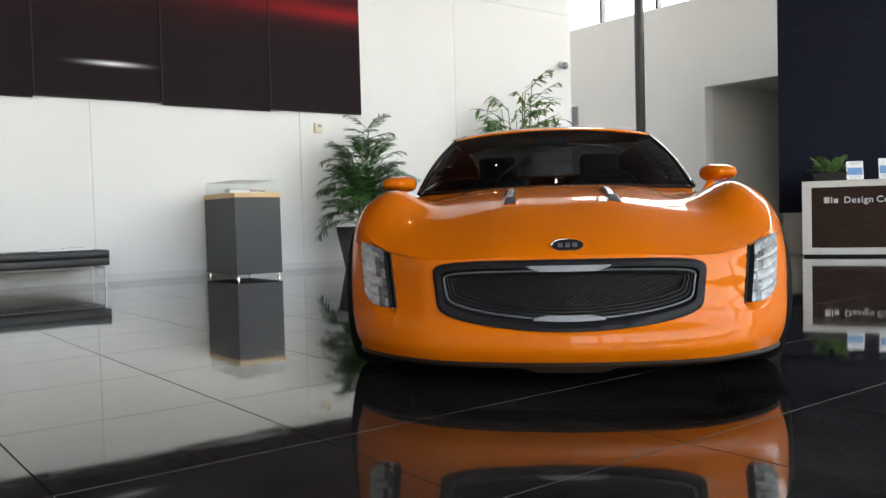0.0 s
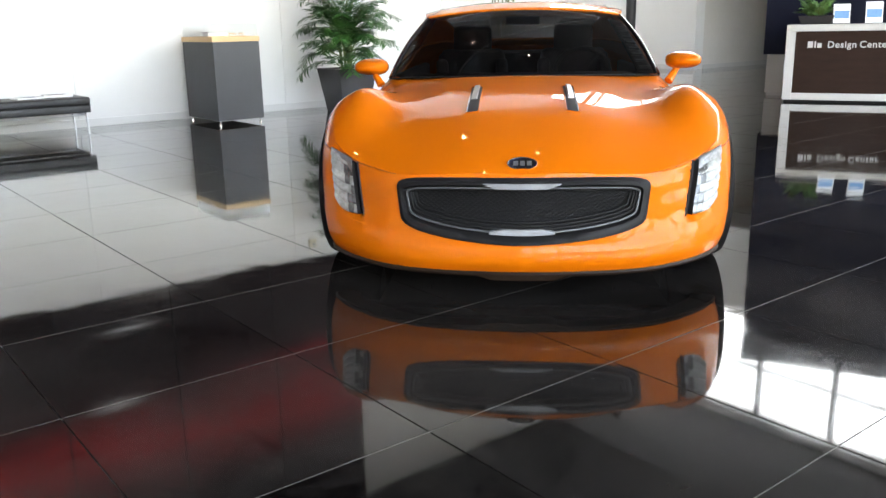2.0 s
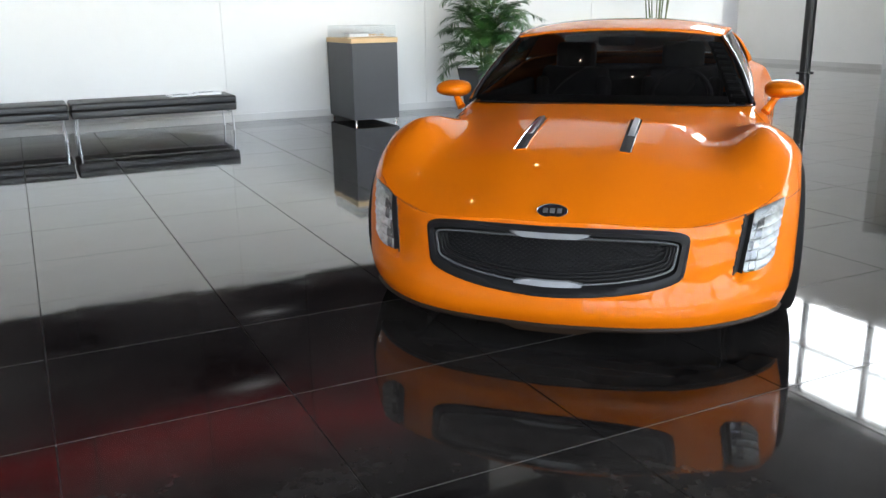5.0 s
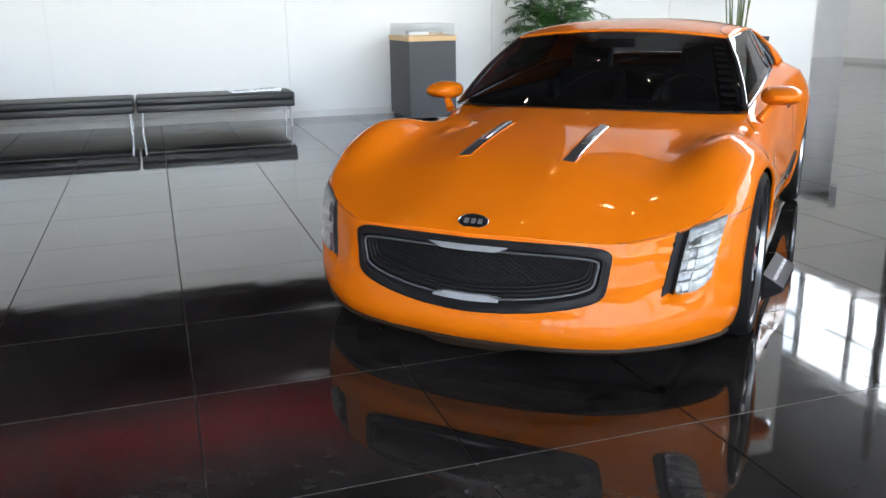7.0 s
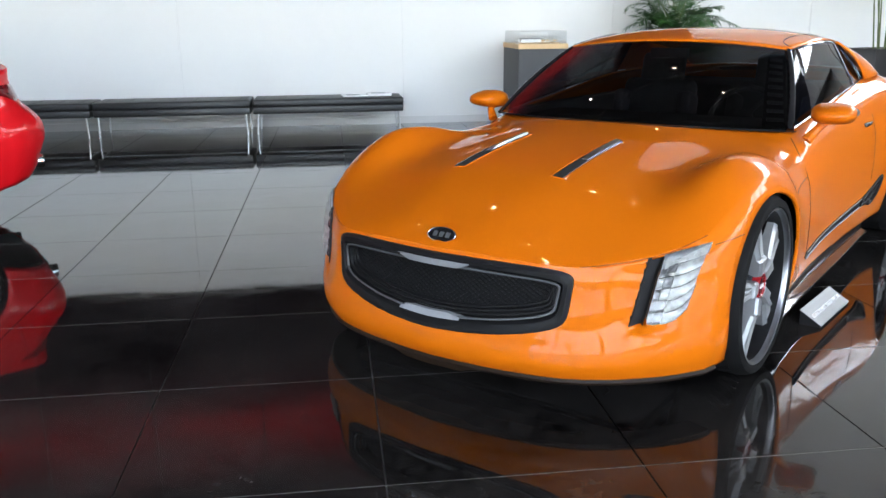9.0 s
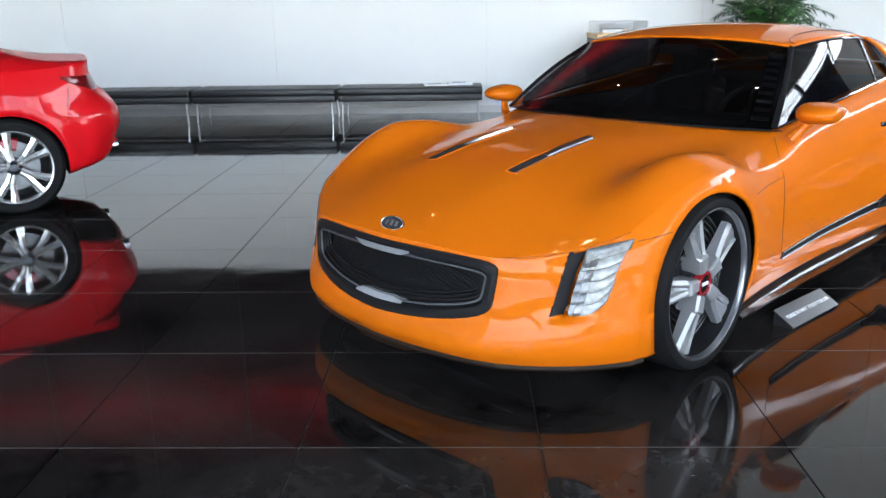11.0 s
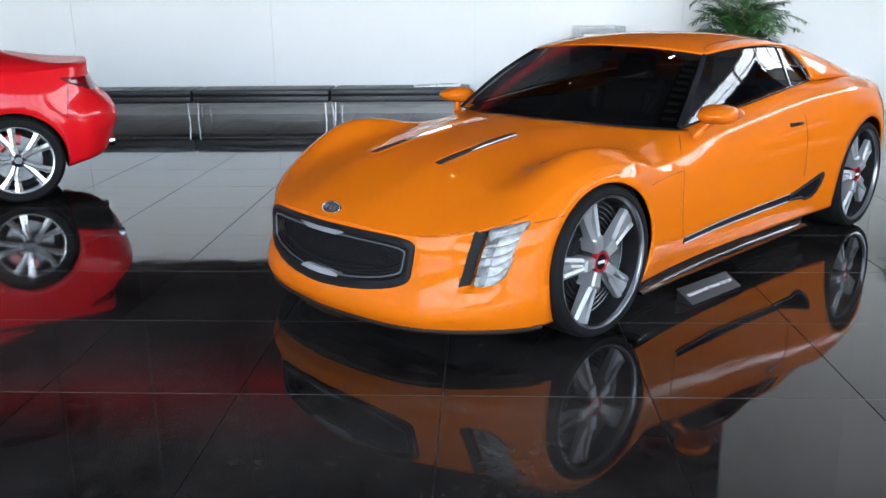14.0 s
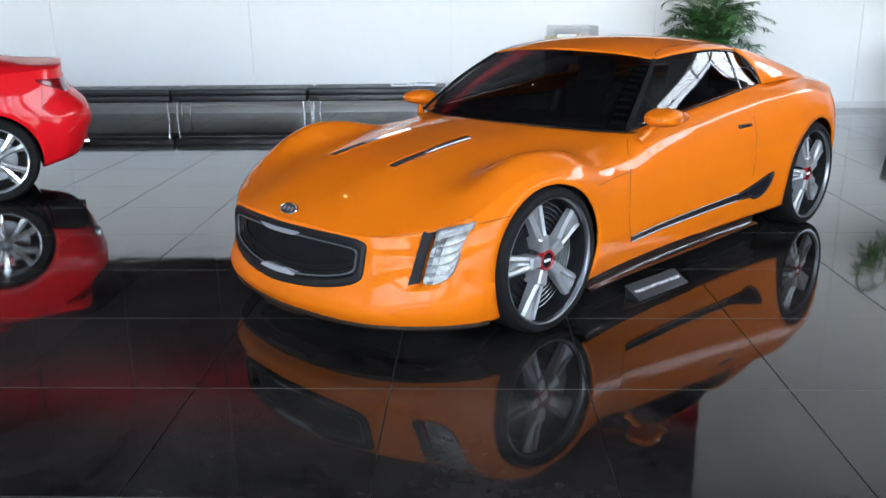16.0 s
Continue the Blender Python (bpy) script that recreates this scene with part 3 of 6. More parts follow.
def skin(shell, wheels, hole=None, cabin=None, nf=44, ns=230, nr=30, nt=26, dent=None):
    """Verts and faces of the painted skin, both sides, with wheel openings, a nose opening and an open cabin."""
    V, F = [], []
    ue = np.linspace(shell.u0, shell.u1, ns)
    q = np.linspace(-1, 1, 2 * nf + 1)
    for e in ue:
        v = q * float(shell.edge(e))
        u = shell.u_row(e, q)
        V += list(zip(u, v, shell.top(u, v)))
    w = len(q)
    for i in range(ns - 1):
        for j in range(w - 1):
            ids = (i * w + j, i * w + j + 1, (i + 1) * w + j + 1, (i + 1) * w + j)
            c = (Vector(V[ids[0]]) + Vector(V[ids[2]])) / 2
            if not (cabin and cabin(c.x, abs(c.y))):
                F.append(ids)
    for sgn in (1, -1):
        P = shell.band(nf, ns, nr, nt)
        if dent:
            for i in range(nf + 4):
                for j in range(nt):
                    P[i, j, 0] += dent(P[i, j, 1], P[i, j, 2])
        flank = np.zeros(P.shape[:2], bool)
        flank[nf - 6:nf + ns + 6] = True
        cut = np.zeros(P.shape[:2], bool)
        for uc, zc, r in wheels:
            cut |= snap_circle(shell, P, uc, zc, r, flank)
        base = len(V)
        V += [(a, b * sgn, c) for a, b, c in P.reshape(-1, 3)]
        for i in range(P.shape[0] - 1):
            for j in range(nt - 1):
                if cut[i, j] or cut[i + 1, j] or cut[i, j + 1] or cut[i + 1, j + 1]:
                    continue
                c = (P[i, j] + P[i + 1, j + 1]) / 2
                if hole and hole(c):
                    continue
                ids = (base + i * nt + j, base + i * nt + j + 1, base + (i + 1) * nt + j + 1, base + (i + 1) * nt + j)
                F.append(ids if sgn < 0 else ids[::-1])
    return V, F


def skin_object(name, V, F, material, parent, label=""):
    bm = bmesh.new()
    vs = [bm.verts.new(tuple(map(float, p))) for p in V]
    for f in F:
        bm.faces.new([vs[k] for k in f])
    bmesh.ops.remove_doubles(bm, verts=bm.verts[:], dist=0.0012)
    loose = [v for v in bm.verts if not v.link_faces]
    bmesh.ops.delete(bm, geom=loose, context="VERTS")
    ob = part(name, bm, material, parent, label, smooth=True, sharp=32)
    md = ob.modifiers.new("thickness", "SOLIDIFY")
    md.thickness, md.offset = 0.012, -1
    return ob


def patch(A, B, bulge=None, n=24, m=14):
    """A sheet ruled between two curves, blown out by bulge(s, t)."""
    V, F = [], []
    for j in range(m + 1):
        t = j / m
        for i in range(n + 1):
            s_ = i / n
            p = Vector(A(s_)).lerp(Vector(B(s_)), t)
            if bulge:
                p = p + Vector(bulge(s_, t))
            V.append(p)
    for j in range(m):
        for i in range(n):
            a = j * (n + 1) + i
            F.append((a, a + 1, a + n + 2, a + n + 1))
    return V, F


def sheet(name, VF, material, parent, label="", thick=0.004):
    bm = bmesh.new()
    vs = [bm.verts.new(tuple(map(float, p))) for p in VF[0]]
    for f in VF[1]:
        bm.faces.new([vs[k] for k in f])
    ob = part(name, bm, material, parent, label, smooth=True)
    if thick:
        md = ob.modifiers.new("thickness", "SOLIDIFY")
        md.thickness, md.offset = thick, 0
    return ob


def bez(*pts):
    """A smooth curve through three or more points, as a function of 0..1."""
    P = np.array(pts, float)
    k = np.linspace(0, 1, len(P))

    def at(s_):
        if len(P) == 3:
            L0, L1, L2 = (s_ - k[1]) * (s_ - k[2]) / 0.5, (s_ - k[0]) * (s_ - k[2]) / -0.25, (s_ - k[0]) * (s_ - k[1]) / 0.5
            return L0 * P[0] + L1 * P[1] + L2 * P[2]
        return np.array([np.interp(s_, k, P[:, c]) for c in range(3)])
    return at


R_W = 0.326
AXF, AXR = 0.727, 3.347
NOSE_IN = 0.040

top_tables = [
    tab([(-0.03, 0.503), (0.0, 0.526), (0.05, 0.555), (0.2, 0.622), (0.42, 0.695), (0.8, 0.752), (1.2, 0.79), (1.6, 0.81), (3.3, 0.98), (3.7, 0.93), (4.16, 0.88)], 0.015),
    tab([(-0.025, 0.502), (0.005, 0.524), (0.05, 0.551), (0.2, 0.618), (0.42, 0.693), (0.8, 0.750), (1.2, 0.786), (1.6, 0.81), (3.3, 0.98), (3.7, 0.93), (4.15, 0.88)], 0.015),
    tab([(0.0, 0.494), (0.03, 0.510), (0.08, 0.533), (0.2, 0.585), (0.42, 0.662), (0.8, 0.727), (1.2, 0.768), (1.6, 0.80), (3.3, 0.96), (3.7, 0.92), (4.12, 0.875)], 0.015),
    tab([(0.08, 0.50), (0.13, 0.525), (0.25, 0.575), (0.42, 0.645), (0.7, 0.718), (1.0, 0.728), (1.2, 0.738), (1.5, 0.775), (2.2, 0.86), (2.9, 0.935), (3.3, 0.94), (3.7, 0.90), (4.1, 0.85)], 0.03),
    tab([(0.24, 0.54), (0.35, 0.60), (0.455, 0.67), (0.58, 0.74), (0.74, 0.778), (0.93, 0.765), (1.15, 0.715), (1.35, 0.715), (1.6, 0.765), (2.2, 0.835), (2.9, 0.905), (3.2, 0.915), (3.55, 0.885), (4.05, 0.80)], 0.04),
    tab([(0.38, 0.56), (0.455, 0.60), (0.58, 0.665), (0.74, 0.705), (0.93, 0.695), (1.15, 0.635), (1.33, 0.61), (1.78, 0.63), (2.4, 0.715), (2.8, 0.795), (3.17, 0.85), (3.5, 0.815), (3.8, 0.735), (4.05, 0.68)], 0.04),
]
ORANGE_SHELL = Shell(
    top_tables,
    tab([(0.345, 0.80), (0.5, 0.836), (0.7, 0.862), (0.85, 0.865), (1.1, 0.838), (1.4, 0.812), (1.8, 0.80), (2.3, 0.805), (2.8, 0.825), (3.2, 0.858), (3.5, 0.855), (3.7, 0.82), (3.86, 0.765)], 0.04),
    tab([(0.0, -0.03), (0.3, -0.016), (0.48, 0.012), (0.58, 0.075), (0.68, 0.17), (0.75, 0.26), (0.80, 0.345)], 0.012),
    tab([(0.0, 4.04), (0.5, 4.01), (0.68, 3.94), (0.765, 3.86)], 0.02), 0.345, 3.86,
    tab([(-0.1, 0.118), (0.35, 0.122), (1.08, 0.15), (2.65, 0.158), (3.8, 0.20), (4.2, 0.22)], 0.03),
    tab([(0, 0), (0.14, 0.048), (0.28, 0.066), (0.45, 0.072), (0.62, 0.069), (0.8, 0.055), (1, 0.022)], 0.03),
    tab([(0, 0), (0.08, 0.010), (0.35, 0.018), (0.6, 0.036), (0.74, 0.062), (0.86, 0.066), (1, 0.03)], 0.03),
    tab([(0, 0), (0.2, 0.02), (0.5, 0.03), (0.75, 0.03), (1, -0.02)], 0.03),
    tab([(0.3, 0.9), (0.75, 1.15), (1.2, 0.95), (1.8, 0.9), (2.6, 1.0), (3.3, 1.15), (4.1, 0.9)], 0.05))


def grille_outline(n=96, grow=0.0):
    """The nose opening as (v, z): flat above, bowed below, with round corners."""
    hw, zt_, zb = 0.493 + grow, 0.486 + (grow if grow > -0.034 else -0.034 + (grow + 0.034) * 0.3), 0.282 - grow
    pts = []
    for k in range(n):
        a = 2 * math.pi * k / n
        c, s_ = math.cos(a), math.sin(a)
        r = (abs(c) ** 8 + abs(s_) ** 8) ** -0.125
        v, h = hw * r * c, r * s_
        lo = zb - 0.038 * (1 - (v / hw) ** 2) + 0.014 * (v / hw) ** 2
        hi = zt_ - 0.006 * (v / hw) ** 2
        # the sides lean in towards the bottom
        v *= 1 - 0.045 * (0.5 - h / 2)
        pts.append((v, lo + (hi - lo) * (h / 2 + 0.5)))
    return pts


def front_u(v, z, out=0.0):
    """The nose skin's place along the car at a half-width and height."""
    if not hasattr(ORANGE_SHELL, "_f"):
        ORANGE_SHELL._f = ORANGE_SHELL.band(120, 60, 8, 60)[:130]
    b = ORANGE_SHELL._f
    j = np.argmin(np.abs(b[:, :, 2] - z), axis=1)
    rows = b[np.arange(len(b)), j]
    i = np.argsort(rows[:, 1])
    return float(np.interp(abs(v), rows[i, 1], rows[i, 0])) - out


GO = np.array(grille_outline(200, -0.004))


def in_grille(c):
    if c[0] > 0.2:
        return False
    x, y, inside = abs(c[1]), c[2], False
    for a, b in zip(GO, np.roll(GO, -1, 0)):
        if (a[1] > y) != (b[1] > y) and x < (b[0] - a[0]) * (y - a[1]) / (b[1] - a[1]) + a[0]:
            inside = not inside
    return inside


def cowl_u(v):
    return 1.27 + 0.25 * (abs(v) / 0.735) ** 2


def in_cabin(u, v):
    return cowl_u(v) + 0.05 < u < 3.6 - 0.1 * v and v < 0.70 and (u < 2.95 or v < 0.70 - (u - 2.95) * 0.3)


def wheel_orange(root, u, v, sgn):
    w = new("wheel")
    w.parent, w.location = root, (u, v, R_W)
    w.rotation_euler = (0, 0, 0 if sgn < 0 else math.pi)
    w.scale = (R_W / 0.335,) * 3
    w["label"] = "big wheel with five silver blade spokes over dark rings"
    # the outside faces -y
    tw = 0.245
    prof = [(0.287, 0.006), (0.293, -0.004), (0.305, -0.006), (0.320, 0.0), (0.330, 0.018), (0.335, 0.045), (0.335, tw - 0.045), (0.330, tw - 0.018), (0.315, tw), (0.287, tw)]
    part("tyre", lathe(prof, 72), TYRE, w, smooth=True)
    groove = bmesh.new()
    for k in range(72):
        a = 2 * math.pi * k / 72
        m = Matrix.Rotation(a, 4, "Y") @ Matrix.Translation((0.3322, 0.078, 0)) @ Matrix.Rotation(0.5, 4, "X")
        bmesh.ops.create_cube(groove, size=1, matrix=m @ Matrix.Diagonal((0.008, 0.075, 0.009, 1)))
    part("tread", groove, TYRE, w)
    part("rim", lathe([(0.290, 0.03), (0.291, 0.004), (0.288, -0.001), (0.280, 0.002), (0.277, 0.010), (0.277, 0.03)], 72, closed=True), ALU, w, "thin silver rim edge", smooth=True)
    part("barrel", lathe([(0.2765, 0.020), (0.275, 0.09), (0.273, 0.20), (0.0, 0.20)], 72), DISCM, w, smooth=True)
    part("ring_disc", lathe([(0.03, 0.100), (0.10, 0.106), (0.2735, 0.114)], 60), DISCM, w, "dark disc behind the spokes", smooth=True)
    for k in range(8):
        r = 0.098 + k * 0.0218
        part("ring", lathe([(r - 0.003, 0.113), (r - 0.002, 0.092), (r + 0.002, 0.090), (r + 0.004, 0.113)], 56), RINGM, w, smooth=True)
    for k in range(5):
        a = 2 * math.pi * k / 5 - radians(33)
        bm = bmesh.new()
        # a chamfered block at the hub that forks into two arms with a sunken web between them
        def loft(sections):
            rows = [[bm.verts.new(q) for q in sec] for sec in sections]
            for p, q in zip(rows, rows[1:]):
                for i in range(len(p)):
                    bm.faces.new((p[i], p[(i + 1) % len(p)], q[(i + 1) % len(p)], q[i]))
            bm.faces.new(rows[0])
            bm.faces.new(rows[-1])

        loft([[(x, 0.074, -h), (x, y + 0.010, -h), (x, y, -h + 0.007), (x, y, h - 0.007), (x, y + 0.010, h), (x, 0.074, h)] for x, y, h in ((0.042, 0.006, 0.020), (0.050, -0.008, 0.025), (0.108, -0.014, 0.029), (0.117, -0.004, 0.030))])
        for t_ in (-1, 1):
            loft([[(x, 0.050, t_ * (z + h)), (x, y + 0.012, t_ * (z + h)), (x, y, t_ * (z - h * 0.1)), (x, y + 0.006, t_ * (z - h)), (x, 0.050, t_ * (z - h))] for x, y, z, h in ((0.112, -0.006, 0.017, 0.013), (0.150, 0.000, 0.023, 0.0135), (0.210, 0.007, 0.032, 0.014), (0.2795, 0.013, 0.043, 0.015))])
        loft([[(x, 0.05, -h), (x, y, -h), (x, y - 0.004, h * 0.35), (x, y, h), (x, 0.05, h)] for x, y, h in ((0.112, 0.004, 0.008), (0.165, 0.034, 0.014), (0.222, 0.026, 0.022), (0.2795, 0.017, 0.032))])
        bm.transform(Matrix.Translation((0, 0.024, 0)) @ Matrix.Rotation(a, 4, "Y"))
        part("spoke", bm, SILVER, w)
    part("hub", lathe([(0.0, 0.045), (0.052, 0.045), (0.058, 0.055), (0.060, 0.11)], 36), DARKRIM, w, smooth=True)
    cap = part("hub_cap", lathe([(0.033, 0.022), (0.037, 0.017), (0.045, 0.018), (0.050, 0.026), (0.051, 0.06)], 40), REDCAP, w, "dark red ring round a black hub cap", smooth=True)
    part("cap_face", lathe([(0.0, 0.021), (0.034, 0.023)], 36), GLOSSB, cap, "black centre")
    for k in range(3):
        part("emblem_bar", box(-0.021 + k * 0.015, 0.0185, -0.006, -0.011 + k * 0.015, 0.0215, 0.006), PAPER, cap)
    return w


def grid_on_screen(A, B, s0, s1, t0, t1, bulge):
    def a(k):
        return Vector(A(s0 + (s1 - s0) * k)).lerp(Vector(B(s0 + (s1 - s0) * k)), t0)

    def b(k):
        return Vector(A(s0 + (s1 - s0) * k)).lerp(Vector(B(s0 + (s1 - s0) * k)), t1)

    def bl(k, t):
        return bulge(s0 + (s1 - s0) * k, t0 + (t1 - t0) * t)
    return a, b, bl


def orange_car():
    root = thing("concept_car", pose(0.242, 0.675, 0, 0, 0, 46.3), "low glossy orange two-door concept coupe on the polished floor", "car")
    sh = ORANGE_SHELL
    V, F = skin(sh, [(AXF, 0.328, 0.336), (AXR, 0.338, 0.346)], in_grille, in_cabin, 76, 230, 30, 40, lamp_dent)
    body = skin_object("body", V, F, ORANGE, root, "glossy orange painted body")
    # wheel housings
    for u in (AXF, AXR):
        for sgn in (1, -1):
            bm = lathe([(0.342, 0.0), (0.342, 0.45), (0.0, 0.45)], 48)
            bmesh.ops.delete(bm, geom=[f for f in bm.faces if f.calc_center_median().z < -0.12], context="FACES")
            ob = part("wheel_housing", bm, CAVITY, root)
            ob.location = (u, -sgn * 0.865 if sgn > 0 else 0.865, 0.333)
            ob.rotation_euler = (0, 0, 0 if sgn > 0 else math.pi)
    for u, v in ((AXF, 0.900), (AXR, 0.912)):
        wheel_orange(root, u, -v, -1)
        wheel_orange(root, u, v, 1)
    # dark lip under the nose
    P = sh.band(60, 120, 20, 12)
    rimline = P[:, -1]
    lip = bmesh.new()
    sel = [p for p in rimline if p[0] < 0.40]
    loop = [(p[0], p[1], p[2]) for p in reversed(sel)] + [(p[0], -p[1], p[2]) for p in sel[1:]]
    rows = []
    for a, b_, c in loop:
        drop = 0.014 if abs(b_) > 0.17 else 0.030 if abs(b_) < 0.12 else 0.014 + 0.016 * (0.17 - abs(b_)) / 0.05
        n = Vector((a - 0.6, b_ * 0.55, 0)).normalized()
        rows.append([lip.verts.new((a - n.x * 0.05, b_ - n.y * 0.05, c + 0.012)), lip.verts.new((a + n.x * 0.004, b_ + n.y * 0.004, c + 0.006)), lip.verts.new((a + n.x * 0.010, b_ + n.y * 0.010, c - 0.004)), lip.verts.new((a + n.x * 0.002, b_ + n.y * 0.002, c - drop)), lip.verts.new((a - n.x * 0.10, b_ - n.y * 0.10, c - drop + 0.006))])
    for a, b_ in zip(rows, rows[1:]):
        for k in range(4):
            lip.faces.new((a[k], b_[k], b_[k + 1], a[k + 1]))
    part("front_lip", lip, CARBON, root, "dark brown-black front lip", smooth=True)
    # floor pan
    part("underbody", box(0.25, -0.638, 0.12, 4.0, 0.638, 0.20, 0.02), CAVITY, root)
    for sgn in (1, -1):
        part("sill_floor", box(1.09, sgn * 0.60, 0.13, 2.98, sgn * 0.77, 0.19, 0.01), CAVITY, root)
    part("undertray", box(0.20, -0.72, 0.155, 0.42, 0.72, 0.185, 0.01), CAVITY, root)
    part("front_bulkhead", box(0.16, -0.55, 0.14, 0.30, 0.55, 0.52), CAVITY, root)
    # side skirts
    for sgn in (1, -1):
        bm = bmesh.new()
        rows = []
        for k in range(25):
            u = 1.05 + 1.68 * k / 24
            z = float(sh.zbot(u))
            y = sh.on_side(u, z + 0.002)
            out = 0.012 + 0.028 * math.sin(math.pi * min(1, k / 24 * 1.05)) + 0.012 * (k / 24) ** 3
            up = 0.012 + 0.02 * (k / 24) ** 2
            rows.append([bm.verts.new((u, sgn * a, b_)) for a, b_ in ((y - 0.05, z + up * 0.5), (y + 0.002, z + up * 0.5), (y - 0.006, z - 0.022), (y - 0.002, z - 0.034), (y + out * 1.25, z - 0.046), (y + out * 1.25, z - 0.054), (y - 0.12, z - 0.054))])
        for a, b_ in zip(rows, rows[1:]):
            for k in range(6):
                bm.faces.new((a[k], b_[k], b_[k + 1], a[k + 1]))
        part("side_skirt", bm, SKIRT, root, "dark glossy side skirt", smooth=True)
    # black blade along the door that ends in an air outlet
    for sgn in (1, -1):
        bm = bmesh.new()
        rows = []
        for k in range(31):
            s_ = k / 30
            u = 1.385 + 1.19 * s_
            zc_ = 0.286 + 0.034 * s_
            hh = 0.0145 + 0.007 * s_
            rows.append([bm.verts.new((u, sgn * sh.on_side(u, zc_ + h, o), zc_ + h)) for o, h in ((-0.012, hh), (0.005, hh), (0.0045, hh * 0.7), (0.002, 0), (0.003, -hh * 0.7), (0.008, -hh), (-0.012, -hh))])
        for a, b_ in zip(rows, rows[1:]):
            for k in range(6):
                bm.faces.new((a[k], b_[k], b_[k + 1], a[k + 1]))
        bm.faces.new(rows[0])
        bm.faces.new(rows[-1])
        part("door_blade", bm, BLACK, root, "black blade trim ending in an air outlet", smooth=True)
        # the outlet that the blade runs into: a rounded black frame round a hollow
        lo_ = [(2.46, 0.012), (2.56, 0.032), (2.66, 0.055), (2.78, 0.088), (2.815, 0.092), (2.822, 0.078), (2.80, 0.030), (2.765, -0.012), (2.72, -0.034), (2.67, -0.042), (2.64, -0.036), (2.61, -0.022), (2.54, -0.020), (2.46, -0.016)]
        lo_ = [(u, 0.318 + dz) for u, dz in lo_]
        outl = [Vector((u, sgn * sh.on_side(u, z, 0.004), z)) for u, z in lo_]
        outlet = part("air_outlet", tube(outl + outl[:1], 0.0075, 8, caps=False), BLACK, root, "rounded black air outlet", smooth=True)
        bm = bmesh.new()
        cc = Vector((2.69, sgn * sh.on_side(2.69, 0.345, 0.0045), 0.345))
        cv = bm.verts.new(cc)
        vs = [bm.verts.new(q) for q in outl]
        for k in range(len(vs)):
            bm.faces.new((vs[k], vs[(k + 1) % len(vs)], cv))
        part("hollow", bm, GLOSSB, outlet)
        for sg, nm in ((-1, 1.10), (1, 1.02)):
            tb = []
            for k in range(21):
                s_ = k / 20 * (0.98 if sg < 0 else 0.90)
                u, z = 1.385 + 1.19 * s_, 0.286 + 0.034 * s_ + sg * (0.0145 + 0.007 * s_)
                tb.append((u, sgn * sh.on_side(u, z, 0.007), z))
            part("blade_edge", tube(tb, 0.0034 if sg < 0 else 0.0022, 6), SILVER, root, "thin silver edge", smooth=True)

    # shut lines
    def seam(name, pts, r=0.0016):
        part(name, tube(pts, r, 5), CAVITY, body)

    for sgn in (1, -1):
        shut = tab([(0.30, 1.372), (0.40, 1.345), (0.48, 1.340), (0.55, 1.352), (0.62, 1.388), (0.70, 1.455)], 0.02)
        seam("door_seam", [(float(shut(z)), sgn * sh.on_side(float(shut(z)), z, 0.0004), z) for z in np.linspace(0.30, 0.62, 16)] + [(u, sgn * v, float(sh.top(u, v)[0]) + 0.0006) for u, v in zip(np.linspace(1.43, 1.515, 8), np.linspace(0.800, 0.735, 8))])
        seam("bonnet_seam", [(float(sh.lead(v)) - 0.001, sgn * v, float(sh.top(float(sh.lead(v)), v)[0]) + 0.0002) for v in np.linspace(0.50, 0.80, 16)], 0.0009)
        seam("door_seam", [(2.60 - 0.35 * max(0, (0.42 - z)), sgn * sh.on_side(2.60 - 0.35 * max(0, 0.42 - z), z, 0.0004), z) for z in np.linspace(0.42, 0.76, 12)])
        seam("wing_seam", [(u, sgn * sh.on_side(u, 0.60 + 0.012 * (u - 1.02) / 0.3, 0.0004), 0.60 + 0.012 * (u - 1.02) / 0.3) for u in np.linspace(1.06, 1.378, 10)])
        seam("wing_seam", [(u, sgn * sh.on_side(u, 0.549 + 0.018 * (u - 0.345) / 0.13, 0.0004), 0.549 + 0.018 * (u - 0.345) / 0.13) for u in np.linspace(0.35, 0.475, 8)])
        yh = sh.on_side(2.47, 0.718)
        hd = part("door_handle", box(2.43, sgn * (yh - 0.02), 0.706, 2.575, sgn * (yh + 0.011), 0.726, 0.005), DARKRIM, root, "flush dark metal door handle", smooth=True)
        hd.rotation_euler = (0, 0, 0)

    # ---- glasshouse ----
    cow = bez((1.52, -0.735, 0.782), (1.27, 0, 0.800), (1.52, 0.735, 0.782))
    rfe = bez((1.985, -0.566, 1.096), (1.90, 0, 1.135), (1.985, 0.566, 1.096))

    def wb(s_, t):
        k = 0.030 * math.sin(math.pi * t) * (0.5 + 0.5 * math.sin(math.pi * s_))
        return (-0.55 * k, 0, 0.8 * k)
    sheet("windscreen", patch(cow, rfe, wb, 32, 16), SCREEN, root, "raked dark tinted windscreen", 0)
    rre = bez((2.80, -0.55, 1.085), (2.86, 0, 1.145), (2.80, 0.55, 1.085))

    # roof between the rails
    def roof_pt(s_, t):
        rail = bez((1.985, 0.566, 1.096), (2.48, 0.616, 1.130), (3.0, 0.565, 1.088))
        r = rail(t)
        c = bez((1.90, 0, 1.135), (2.44, 0, 1.190), (3.06, 0, 1.150))(t)
        q = 2 * s_ - 1
        w = abs(q) ** 2.6
        return Vector((c[0] + (r[0] - c[0]) * q * q, r[1] * q, c[2] + (r[2] - c[2]) * w))
    n, m = 32, 24
    V = [roof_pt(i / n, j / m) for j in range(m + 1) for i in range(n + 1)]
